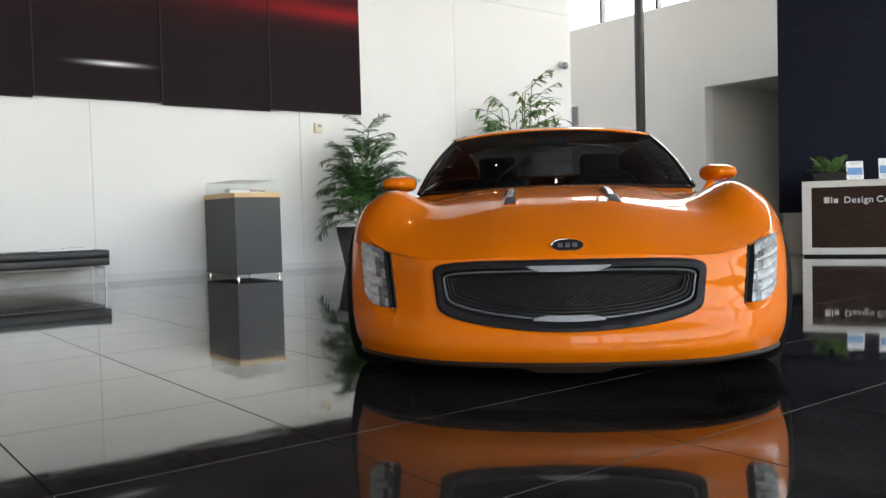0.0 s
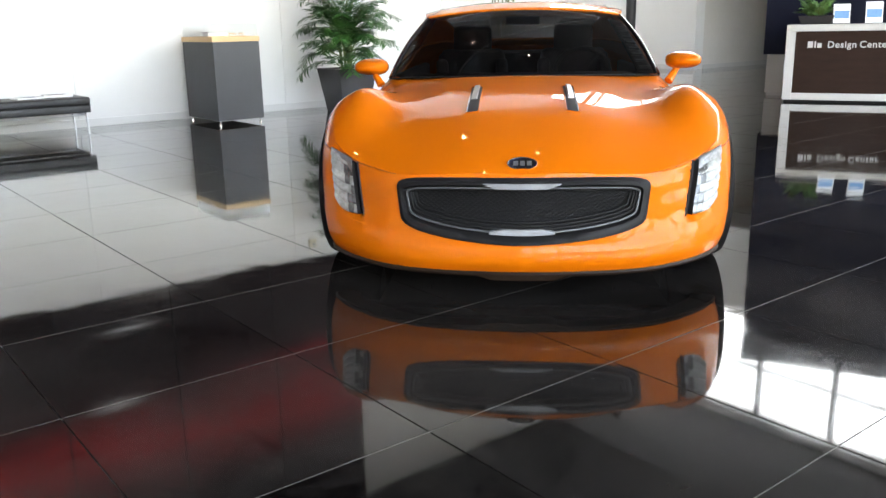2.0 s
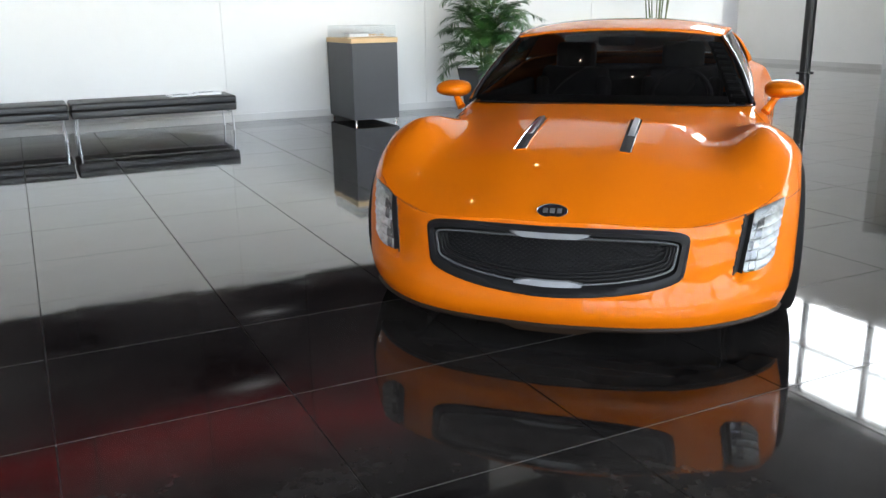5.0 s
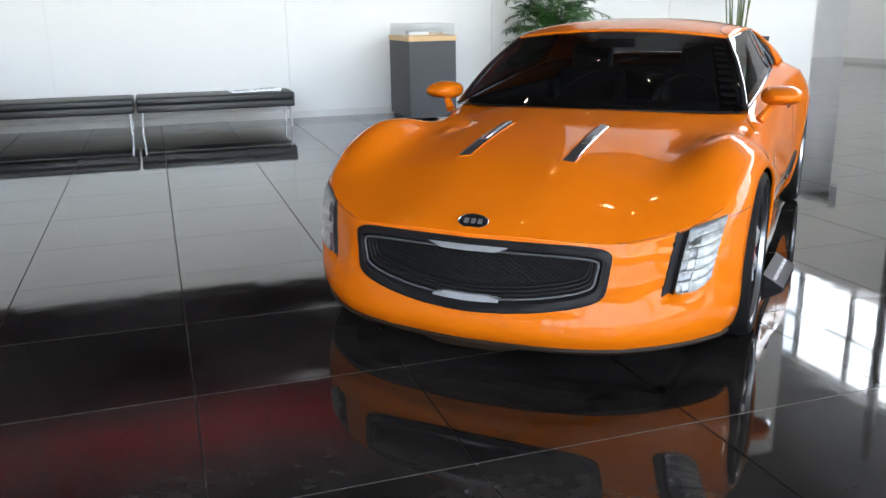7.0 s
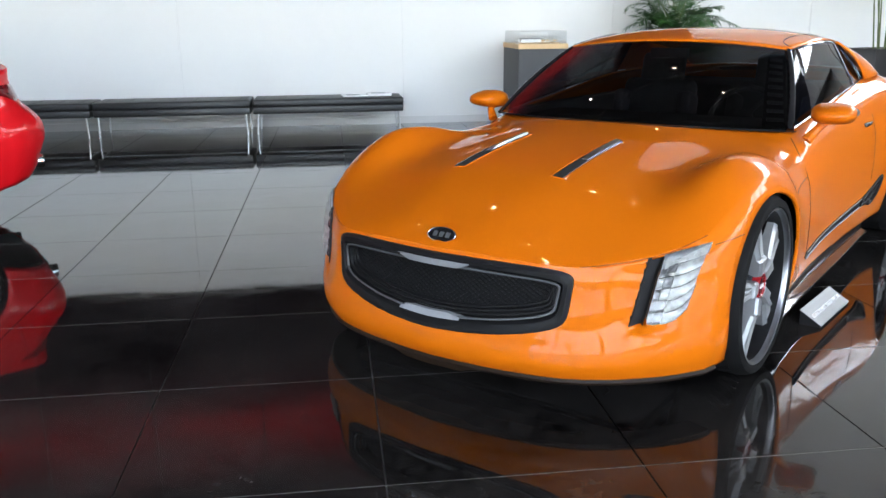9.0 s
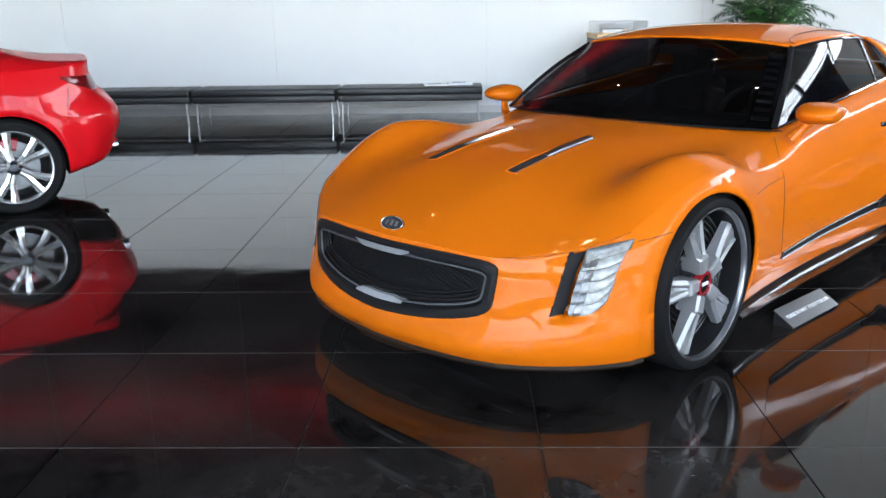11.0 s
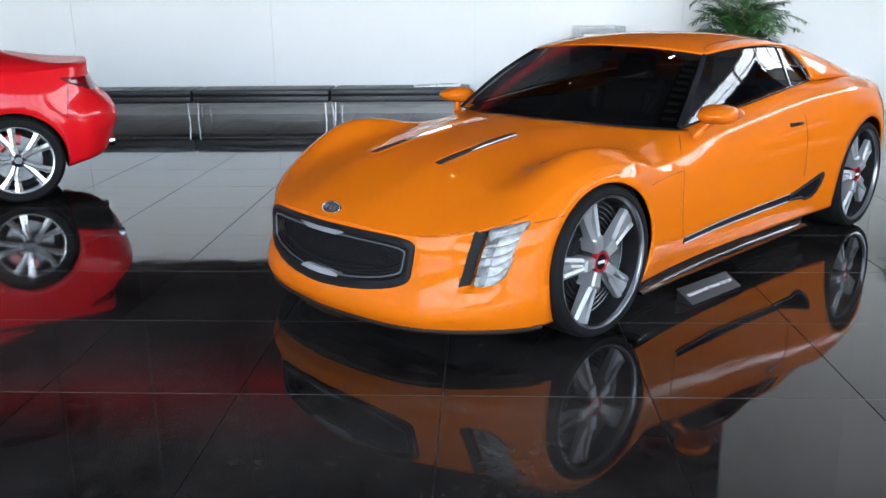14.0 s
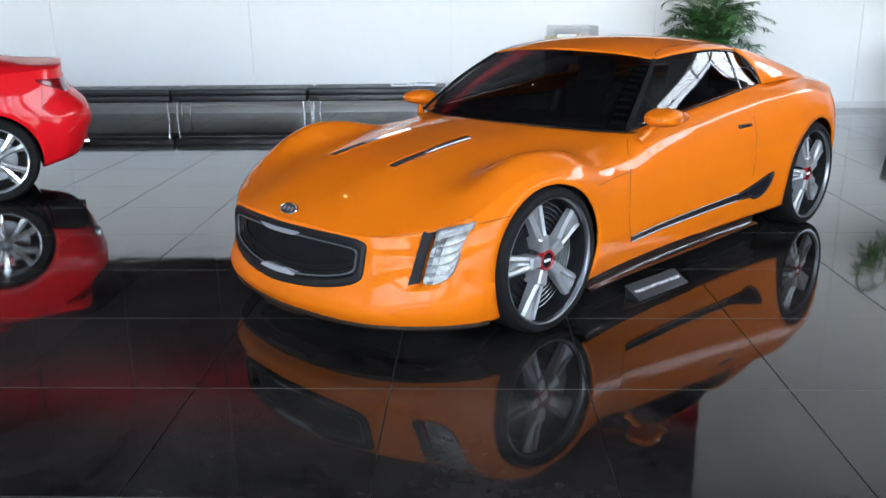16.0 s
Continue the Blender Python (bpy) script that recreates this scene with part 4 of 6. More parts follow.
    F = [(j * (n + 1) + i, j * (n + 1) + i + 1, (j + 1) * (n + 1) + i + 1, (j + 1) * (n + 1) + i) for j in range(m) for i in range(n)]
    roof = sheet("roof", (V, F), ORANGE, root, "orange roof skin", 0.006)
    # the seam that runs from the pillar's head up and back along the roof
    for sgn in (1, -1):
        line = [roof_pt(0.5 + sgn * q / 2, t) + Vector((0, 0, 0.0066)) for q, t in ((0.995, 0.035), (0.96, 0.05), (0.92, 0.075), (0.88, 0.115), (0.855, 0.17), (0.84, 0.25), (0.83, 0.4), (0.83, 0.6), (0.84, 0.8), (0.86, 0.97))]
        part("roof_seam", tube(line, 0.0016, 5), CAVITY, roof)
    # rear window and its orange pillars
    rwb = bez((3.62, -0.52, 0.935), (3.72, 0, 0.945), (3.62, 0.52, 0.935))
    rtop = bez((3.0, -0.54, 1.092), (3.06, 0, 1.150), (3.0, 0.54, 1.092))
    sheet("rear_window", patch(rtop, rwb, lambda s_, t: (0, 0, 0.03 * math.sin(math.pi * t)), 24, 12), SCREEN, root, "sloping rear window", 0)
    for sgn in (1, -1):
        up = bez((2.80, 0.600, 1.112), (3.20, 0.532, 1.066), (3.66, 0.50, 0.930))
        dn = bez((2.90, 0.741, 0.912), (3.22, 0.752, 0.918), (3.74, 0.64, 0.880))

        def mir(f):
            return lambda s_: (f(s_)[0], f(s_)[1] * sgn, f(s_)[2])
        sheet("rear_pillar", patch(mir(up), mir(dn), lambda s_, t: (0, sgn * 0.020 * math.sin(math.pi * t), 0.018 * math.sin(math.pi * t)), 24, 10), ORANGE, root, "orange rear pillar", 0.012)
        belt = bez((1.55, 0.724, 0.787), (2.2, 0.736, 0.856), (2.905, 0.720, 0.920))
        rail = bez((1.99, 0.570, 1.090), (2.42, 0.612, 1.119), (2.84, 0.600, 1.092))
        sheet("side_window", patch(mir(belt), mir(rail), lambda s_, t: (0, sgn * 0.0048 * math.sin(math.pi * t), 0), 28, 12), SIDEGL, root, "dark tinted side window", 0)
        # rear edge filler, belt trim, pillar strips
        bl = [(b_[0], sgn * (b_[1] + 0.004), b_[2] - 0.004) for b_ in (belt(k / 20) for k in range(21))]
        part("belt_trim", tube(bl, 0.006, 6), GLOSSB, root, smooth=True)
        # the pillar is a flat polished band that faces up and outwards
        p0, p1 = Vector((1.515, sgn * 0.730, 0.784)), Vector((1.990, sgn * 0.568, 1.098))
        nv = Vector((-0.30, sgn * 0.53, 0.78)).normalized()
        ax = (p1 - p0).normalized()
        nv = (nv - ax * nv.dot(ax)).normalized()
        across = ax.cross(nv)
        bm, rows = bmesh.new(), []
        for k in range(21):
            c = p0.lerp(p1, k / 20) + Vector((-0.006, sgn * 0.012, 0.014)) * math.sin(math.pi * k / 20)
            hw = 0.0145 - 0.003 * k / 20
            rows.append([bm.verts.new(c + across * (hw * q) + nv * h) for q, h in ((-1.1, -0.014), (-1, 0.002), (-0.5, 0.0037), (0, 0.0042), (0.5, 0.0037), (1, 0.002), (1.1, -0.014))])
        for a, b_ in zip(rows, rows[1:]):
            for k in range(6):
                bm.faces.new((a[k], b_[k], b_[k + 1], a[k + 1]))
        part("front_pillar", bm, GLOSSB, root, "polished black windscreen pillar", smooth=True)
        rl = [(b_[0], sgn * (b_[1] + 0.002), b_[2] + 0.001) for b_ in (rail(k / 20) for k in range(21))]
        part("window_trim", tube(rl, 0.005, 6), GLOSSB, root, smooth=True)
        cp = [(2.84, sgn * 0.602, 1.092), (2.868, sgn * 0.640, 1.045), (2.892, sgn * 0.682, 0.985), (2.905, sgn * 0.723, 0.922)]
        part("window_trim", tube(cp, 0.006, 6), GLOSSB, root, smooth=True)
        dv = [Vector(belt(0.83)).lerp(Vector(rail(0.80)), k / 8) for k in range(9)]
        part("window_divider", tube([(p.x, sgn * (p.y + 0.003 + 0.005 * math.sin(math.pi * k / 8)), p.z) for k, p in enumerate(dv)], 0.004, 6), GLOSSB, root, smooth=True)
        # louvred strip inside the windscreen's edge
        if sgn > 0:
            continue
        s0, s1 = 0.075, 0.012
        A, B, bl_ = grid_on_screen(cow, rfe, s0, s1, 0.06, 0.93, wb)
        strip = sheet("louvre_strip", patch(A, B, lambda k, t: Vector(bl_(k, t)) + Vector((0.012, 0, -0.016)), 4, 16), BLACK, root, "black louvred strip along the pillar", 0.006)
        for k in range(9):
            t = 0.07 + k * 0.105
            a, b_ = (A(0.18).lerp(B(0.18), t) + Vector(bl_(0.18, t)), A(0.85).lerp(B(0.85), t) + Vector(bl_(0.85, t)))
            bm = tube([a + Vector((0.008, 0, -0.010)), b_ + Vector((0.008, 0, -0.010))], 0.009, 6)
            part("louvre", bm, LOUVRE, strip)
    # cowl
    sheet("cowl", patch(lambda s_: Vector(cow(s_)) + Vector((0.20, 0, -0.03)), lambda s_: Vector(cow(s_)) + Vector((0.004, 0, -0.006)), None, 24, 3), BLACK, root, "black cowl panel")

    # ---- cabin ----
    part("dashboard", box(1.62, -0.66, 0.50, 2.02, 0.66, 0.775, 0.05, 3), CABIN, root, "dark dashboard", smooth=True)
    part("cabin_floor", box(1.5, -0.66, 0.20, 3.4, 0.66, 0.24), CABIN, root)
    part("rear_shelf", box(2.95, -0.60, 0.24, 3.55, 0.60, 0.86, 0.03), CABIN, root, smooth=True)
    for sgn in (1, -1):
        part("door_card", box(1.6, sgn * 0.66, 0.22, 2.95, sgn * 0.72, 0.80, 0.02), CABIN, root, smooth=True)
        seat = part("seat", box(2.12, sgn * 0.34 - 0.22, 0.24, 2.60, sgn * 0.34 + 0.22, 0.42, 0.05, 3), CABIN, root, "dark sports seat", smooth=True)
        for name, m, d in (("backrest", pose(2.66, sgn * 0.34, 0.64, 0, 14, 0), (0.12, 0.44, 0.52)), ("headrest", pose(2.74, sgn * 0.34, 0.945, 0, 14, 0), (0.09, 0.26, 0.20)), ("bolster", pose(2.60, sgn * 0.34 - 0.20, 0.62, 0, 14, 0), (0.16, 0.08, 0.42)), ("bolster", pose(2.60, sgn * 0.34 + 0.20, 0.62, 0, 14, 0), (0.16, 0.08, 0.42))):
            bm = box(-d[0] / 2, -d[1] / 2, -d[2] / 2, d[0] / 2, d[1] / 2, d[2] / 2, min(d) * 0.4, 3)
            bm.transform(m)
            part(name, bm, CABIN, seat, smooth=True)
    sw = new("steering_wheel")
    sw.parent = root
    sw.matrix_local = pose(2.06, -0.36, 0.755, 0, -66, 0)
    ringp = [(0.165 * math.cos(a), 0.165 * math.sin(a), 0) for a in np.linspace(0, 2 * math.pi, 41)]
    part("grip", tube(ringp, 0.015, 8, caps=False), CABIN, sw, smooth=True)
    part("hub", lathe([(0.0, -0.015), (0.05, -0.015), (0.05, 0.01), (0, 0.015)], 20, axis="z"), CABIN, sw, smooth=True)
    for a in (0.0, 2.2, 4.08):
        part("spoke", tube([(0.04 * math.cos(a + 1.57), 0.04 * math.sin(a + 1.57), 0), (0.16 * math.cos(a + 1.57), 0.16 * math.sin(a + 1.57), 0)], 0.013, 6), CABIN, sw)
    part("marker", box(-0.175, -0.02, -0.012, -0.15, 0.02, 0.012), CABINRED, sw, "red mark on the rim")
    part("rear_mirror", box(1.95, -0.10, 1.05, 1.975, 0.10, 1.10, 0.01, 3), CABIN, root, "inside mirror", smooth=True)

    # ---- nose ----
    rings = []
    prof = ((0.004, -0.012), (0.006, 0.010), (-0.006, 0.016), (-0.022, 0.012), (-0.030, -0.004), (-0.034, -0.03))
    frame_bm = bmesh.new()
    for g, out in prof:
        rings.append([frame_bm.verts.new((front_u(v, z, out), v, z)) for v, z in grille_outline(96, g)])
    for a, b_ in zip(rings, rings[1:]):
        for k in range(96):
            frame_bm.faces.new((a[k], a[(k + 1) % 96], b_[(k + 1) % 96], b_[k]))
    gr = part("grille", frame_bm, BLACK, root, "wide black grille with a thick satin surround", smooth=True)
    # stepped inner rims
    for g, out, r in ((-0.036, 0.002, 0.0042), (-0.047, -0.012, 0.005), (-0.058, -0.020, 0.005), (-0.069, -0.028, 0.005)):
        pts = [(front_u(v, z, out), v, z) for v, z in grille_outline(96, g)]
        part("inner_rim", tube(pts + pts[:1], r, 6, caps=False), RIMGREY if g > -0.04 else BLACK, gr, smooth=True)
    back = [(front_u(v, z, -0.055), v, z) for v, z in grille_outline(96, -0.02)]
    bm = bmesh.new()
    cv = bm.verts.new((front_u(0, 0.36, -0.06), 0, 0.36))
    vs = [bm.verts.new(p) for p in back]
    for k in range(96):
        bm.faces.new((vs[k], vs[(k + 1) % 96], cv))
    part("backing", bm, CAVITY, gr)
    # woven mesh
    bm = bmesh.new()
    outline = np.array(grille_outline(120, -0.055))

    def inside(x, y):
        c = False
        for a, b_ in zip(outline, np.roll(outline, -1, 0)):
            if (a[1] > y) != (b_[1] > y) and x < (b_[0] - a[0]) * (y - a[1]) / (b_[1] - a[1]) + a[0]:
                c = not c
        return c
    for dirn in (1, -1):
        for k in range(-46, 47):
            pts = []
            for z in np.linspace(0.19, 0.48, 16):
                v = k * 0.024 + dirn * (z - 0.34) * 1.5
                if inside(v, z):
                    pts.append((front_u(v, z, -0.042), v, z))
                elif len(pts) > 1:
                    break
                else:
                    pts = []
            if len(pts) > 1:
                tube(pts, 0.0030, 4, bm)
    part("mesh", bm, BLACK, gr, "diamond mesh")
    # the two bright pinched bars
    for z0, z1, hi in ((0.470, 0.448, True), (0.273, 0.293, False)):
        bm = bmesh.new()
        rows = []
        for k in range(25):
            hw = 0.150 if hi else 0.126
            v = -hw + 2 * hw * k / 24
            w = min(1, (hw - abs(v)) / 0.05)
            za = z0 if hi else z0 + 0.02 * (v / 0.165) ** 2 * 0.4
            zb = za + (z1 - z0) * (0.28 + 0.72 * w)
            rows.append([bm.verts.new((front_u(v, z, o), v, z)) for z, o in ((za, 0.008), (za, 0.016), (zb, 0.010), (zb, -0.02))])
        for a, b_ in zip(rows, rows[1:]):
            for j in range(3):
                bm.faces.new((a[j], b_[j], b_[j + 1], a[j + 1]))
        part("grille_bar", bm, GREYBAR, gr, "pale satin bar pinched at both ends", smooth=True)
    # badge
    zb = float(sh.top(0.012, 0)[0])
    bd = new("badge")
    bd.parent = root
    bd.matrix_local = pose(0.012, 0, zb + 0.004, 0, -52, 0)
    bm = lathe([(0.0, 0.004), (0.94, 0.004), (1.0, 0.0), (1.0, -0.01)], 40, axis="z")
    bm.transform(Matrix.Diagonal((0.027, 0.057, 1, 1)))
    part("plate", bm, GLOSSB, bd, "black oval badge", smooth=True)
    ring = [(0.027 * math.cos(a), 0.057 * math.sin(a), 0.003) for a in np.linspace(0, 2 * math.pi, 41)]
    part("chrome_ring", tube(ring, 0.002, 6, caps=False), CHROME, bd, smooth=True)
    for k in range(3):
        part("emblem_bar", box(-0.010, -0.036 + k * 0.026, 0.004, 0.010, -0.018 + k * 0.026, 0.006, 0.001), RIMGREY, bd)

    # ---- headlamps ----
    for sgn in (1, -1):
        lamp = new("headlamp")
        lamp.parent = root
        lamp["label"] = "tall headlamp of clear stacked facets"

        def lp(k, z, out):
            """k runs from the inner to the outer edge, z up."""
            f = (z - 0.30) / 0.26
            vi, vo = 0.674 + 0.036 * f, 0.774 + 0.040 * f
            v = vi + (vo - vi) * k
            return Vector((front_u(v, z, 0) + lamp_dent(v, max(z, 0.318)) - out * 0.75, sgn * (v + out * 0.4), z))
        top = lambda k: 0.528 + 0.032 * k
        bot = lambda k: 0.302 + 0.014 * k + 0.045 * k**5
        A = lambda k: lp(k, bot(k), 0.002)
        B = lambda k: lp(k, top(k), 0.002)
        sheet("housing", patch(lambda k: lp(k, bot(k), 0.010), lambda k: lp(k, top(k), 0.010), None, 10, 10), LAMPBK, lamp, "", 0.006)
        rng = random.Random(5)
        for r in range(6):
            for c in range(3):
                cols = (0.0, 0.17, 0.40, 1.0)
                k0, k1 = cols[c] + 0.008, cols[c + 1] - 0.008
                n = 8 if c == 2 else 3
                bm = bmesh.new()
                rows = []
                tilt = rng.uniform(-0.0015, 0.0015)
                for i in range(n + 1):
                    kk = k0 + (k1 - k0) * i / n
                    # the rows sag in the middle and rise to the outside
                    sag = -0.05 * math.sin(math.pi * kk) if c == 2 else rng.uniform(-0.02, 0.02)
                    row = []
                    for zf, o in ((0.03, 0.008), (0.06, 0.017), (0.30, 0.0195), (0.75, 0.0155), (0.97, 0.0125), (0.985, 0.008)):
                        g = min(0.995, max(0.005, (r + zf + sag) / 6))
                        row.append(bm.verts.new(lp(kk, bot(kk) + (top(kk) - bot(kk)) * g, o + tilt)))
                    rows.append(row)
                for p, q in zip(rows, rows[1:]):
                    for j in range(5):
                        bm.faces.new((p[j], q[j], q[j + 1], p[j + 1]))
                bm.faces.new(rows[0])
                bm.faces.new(rows[-1])
                part("facet", bm, LAMPDK if c < 2 and (r + c) % 3 else LAMPGL, lamp, smooth=c == 2)
        cover = sheet("cover", patch(lambda k: lp(k, bot(k) - 0.002, 0.023), lambda k: lp(k, top(k) + 0.002, 0.020), None, 12, 12), ACRYL, lamp, "clear cover", 0)
        cover.visible_shadow = False
        # dark slot on the inner side
        sl = []
        bm = bmesh.new()
        for k in range(13):
            z = 0.306 + 0.216 * k / 12
            vi = 0.674 + 0.036 * (z - 0.30) / 0.26
            d0 = lamp_dent(vi - 0.0225, z)
            sl.append([bm.verts.new((front_u(vi - a, z, 0) + d, sgn * (vi - a), z)) for a, d in ((0.034, d0 + 0.004), (0.0255, d0 - 0.007), (0.017, max(d0, 0.042)), (0.010, 0.048), (-0.005, 0.014))])
        for a, b_ in zip(sl, sl[1:]):
            for j in range(3):
                bm.faces.new((a[j], b_[j], b_[j + 1], a[j + 1]))
            bm.faces.new((a[3], b_[3], b_[4], a[4]))
        sheet("lamp_side", patch(lambda k: lp(0, bot(0) + (top(0) - bot(0)) * k, 0.0185), lambda k: lp(0, bot(0) + (top(0) - bot(0)) * k, -0.02), None, 12, 2), LAMPBK, lamp, "", 0.002)
        part("air_slot", bm, CAVITY, root, "black slot beside the headlamp", smooth=True)
    # ---- bonnet outlets ----
    for sgn in (1, -1):
        vent = new("bonnet_vent")
        vent.parent = root
        vent["label"] = "slim bonnet outlet with a metal fin"
        us = np.linspace(0.425, 0.925, 13)

        def hp(u, dv, h):
            v = 0.215 + dv
            return (u, sgn * v, float(sh.top(u, v)[0]) + h)
        bm = bmesh.new()
        rows = [[bm.verts.new(hp(u, dv, h)) for dv, h in ((-0.024, 0.001), (-0.018, 0.004), (0.018, 0.004), (0.024, 0.001))] for u in us]
        for a, b_ in zip(rows, rows[1:]):
            for j in range(3):
                bm.faces.new((a[j], b_[j], b_[j + 1], a[j + 1]))
        part("slot", bm, CAVITY, vent, smooth=True)
        bm = bmesh.new()
        rows = [[bm.verts.new(hp(u, dv, h)) for dv, h in ((-0.012, 0.003), (-0.008, 0.004 + 0.010 * q), (0.015, 0.004 + 0.006 * q), (0.017, 0.003))] for u, q in ((u, min(1, (u - 0.60) / 0.12)) for u in us[5:])]
        for a, b_ in zip(rows, rows[1:]):
            for j in range(3):
                bm.faces.new((a[j], b_[j], b_[j + 1], a[j + 1]))
        bm.faces.new(rows[0])
        bm.faces.new(rows[-1])
        part("fin", bm, ALU, vent, "satin metal fin", smooth=True)
        lower = [hp(u, 0.023, 0.004) for u in us]
        part("chrome_edge", tube(lower, 0.0026, 6), CHROME, vent, "thin chrome edge", smooth=True)
        loop = [hp(u, 0.029, 0.001) for u in us[:1]] + [hp(u, -0.027, 0.003) for u in us] + [hp(u, 0.026, 0.001) for u in us[-1:]]
        part("edge", tube(loop, 0.0026, 6), ORANGE, vent, smooth=True)
    # ---- mirrors ----
    for sgn in (1, -1):
        mr = new("door_mirror")
        mr.parent = root
        mr["label"] = "orange teardrop door mirror on a stalk"
        bm = bmesh.new()
        bmesh.ops.create_uvsphere(bm, u_segments=28, v_segments=16, radius=1)
        for v in bm.verts:
            x, y, z = v.co
            y, z = math.copysign(abs(y) ** 0.72, y), math.copysign(abs(z) ** 0.78, z)
            v.co = Vector((max(x, -1) * 0.122 * (0.72 if x > 0 else 1.0), y * 0.090, z * 0.046 * (1 - 0.22 * max(0, -x))))
        mv, mz = (0.872, 0.850) if sgn < 0 else (0.846, 0.836)
        bm.transform(pose(1.615, sgn * mv, mz, 0, 0, -sgn * 14))
        part("shell", bm, ORANGE, mr, smooth=True, sharp=80)
        part("stalk", tube([(1.60, sgn * (mv - 0.027), mz - 0.03), (1.58, sgn * 0.825, 0.79), (1.55, sgn * 0.79, 0.74)], [0.020, 0.017, 0.024], 10), ORANGE, mr, smooth=True)
        bm = lathe([(0, 0), (1, 0), (1, 0.004), (0, 0.004)], 28, axis="z")
        bm.transform(pose(1.683, sgn * (mv + 0.018), mz, 0, 90, -sgn * 14) @ Matrix.Diagonal((0.032, 0.07, 1, 1)))
        part("mirror_glass", bm, CHROME, mr)
    # the corners of the nose are drawn in a little
    for ob in [o for o in root.children_recursive if o.type == "MESH" and o.matrix_basis == Matrix() and (o.parent == root or o.parent.matrix_basis == Matrix())]:
        for v in ob.data.vertices:
            if v.co.x < 0.42:
                v.co.x += NOSE_IN * (0.42 - v.co.x) / 0.45 * min(1.1, (v.co.y / 0.48) ** 2)
    return root


orange_car()


# ---- red coupe ----
R_R = 0.318
red_top = [
    tab([(0.0, 0.62), (0.1, 0.70), (0.4, 0.80), (1.2, 0.93), (1.6, 0.98), (3.2, 1.14), (3.6, 1.06), (3.95, 1.005), (4.22, 0.990)], 0.03),
    tab([(0.0, 0.62), (0.1, 0.70), (0.4, 0.80), (1.2, 0.925), (1.6, 0.97), (3.2, 1.14), (3.6, 1.06), (3.95, 1.003), (4.22, 0.988)], 0.03),
    tab([(0.0, 0.60), (0.15, 0.69), (0.4, 0.78), (1.2, 0.90), (1.6, 0.94), (3.2, 1.10), (3.6, 1.045), (3.95, 0.995), (4.18, 0.983)], 0.03),
    tab([(0.1, 0.60), (0.25, 0.68), (0.5, 0.76), (1.2, 0.875), (1.6, 0.91), (3.0, 1.02), (3.6, 1.02), (3.95, 0.983), (4.15, 0.975)], 0.03),
    tab([(0.2, 0.58), (0.35, 0.66), (0.6, 0.74), (1.0, 0.80), (1.6, 0.87), (3.0, 0.97), (3.6, 0.985), (3.95, 0.965), (4.1, 0.960)], 0.03),
    tab([(0.3, 0.56), (0.45, 0.62), (0.7, 0.69), (1.0, 0.73), (1.6, 0.80), (3.0, 0.89), (3.6, 0.89), (3.95, 0.905), (4.1, 0.915)], 0.03),
]
RED_SHELL = Shell(
    red_top,
    tab([(0.3, 0.76), (0.6, 0.80), (1.0, 0.82), (2.0, 0.82), (3.0, 0.825), (3.6, 0.83), (3.9, 0.80), (4.05, 0.755)], 0.03),
    tab([(0.0, 0.0), (0.4, 0.04), (0.6, 0.12), (0.76, 0.3)], 0.02),
    tab([(0.0, 4.20), (0.5, 4.17), (0.66, 4.13), (0.755, 4.05)], 0.015), 0.3, 4.05,
    tab([(0.0, 0.20), (0.6, 0.2), (3.0, 0.22), (3.85, 0.225), (4.05, 0.27), (4.25, 0.33)], 0.02),
    tab([(0, 0), (0.1, 0.03), (0.28, 0.058), (0.5, 0.07), (0.7, 0.075), (0.88, 0.06), (1, 0.035)], 0.03),
    tab([(0, 0), (0.3, 0.05), (0.6, 0.08), (0.85, 0.07), (1, 0.02)], 0.03),
    tab([(0, 0), (0.10, -0.004), (0.2, 0.012), (0.32, 0.05), (0.44, 0.13), (0.52, 0.165), (0.62, 0.172), (0.8, 0.13), (0.92, 0.10), (1, 0.06)], 0.02),
    tab([(0.3, 0.9), (0.9, 1.05), (2.0, 0.95), (3.0, 1.0), (3.6, 1.1), (4.1, 0.9)], 0.05))


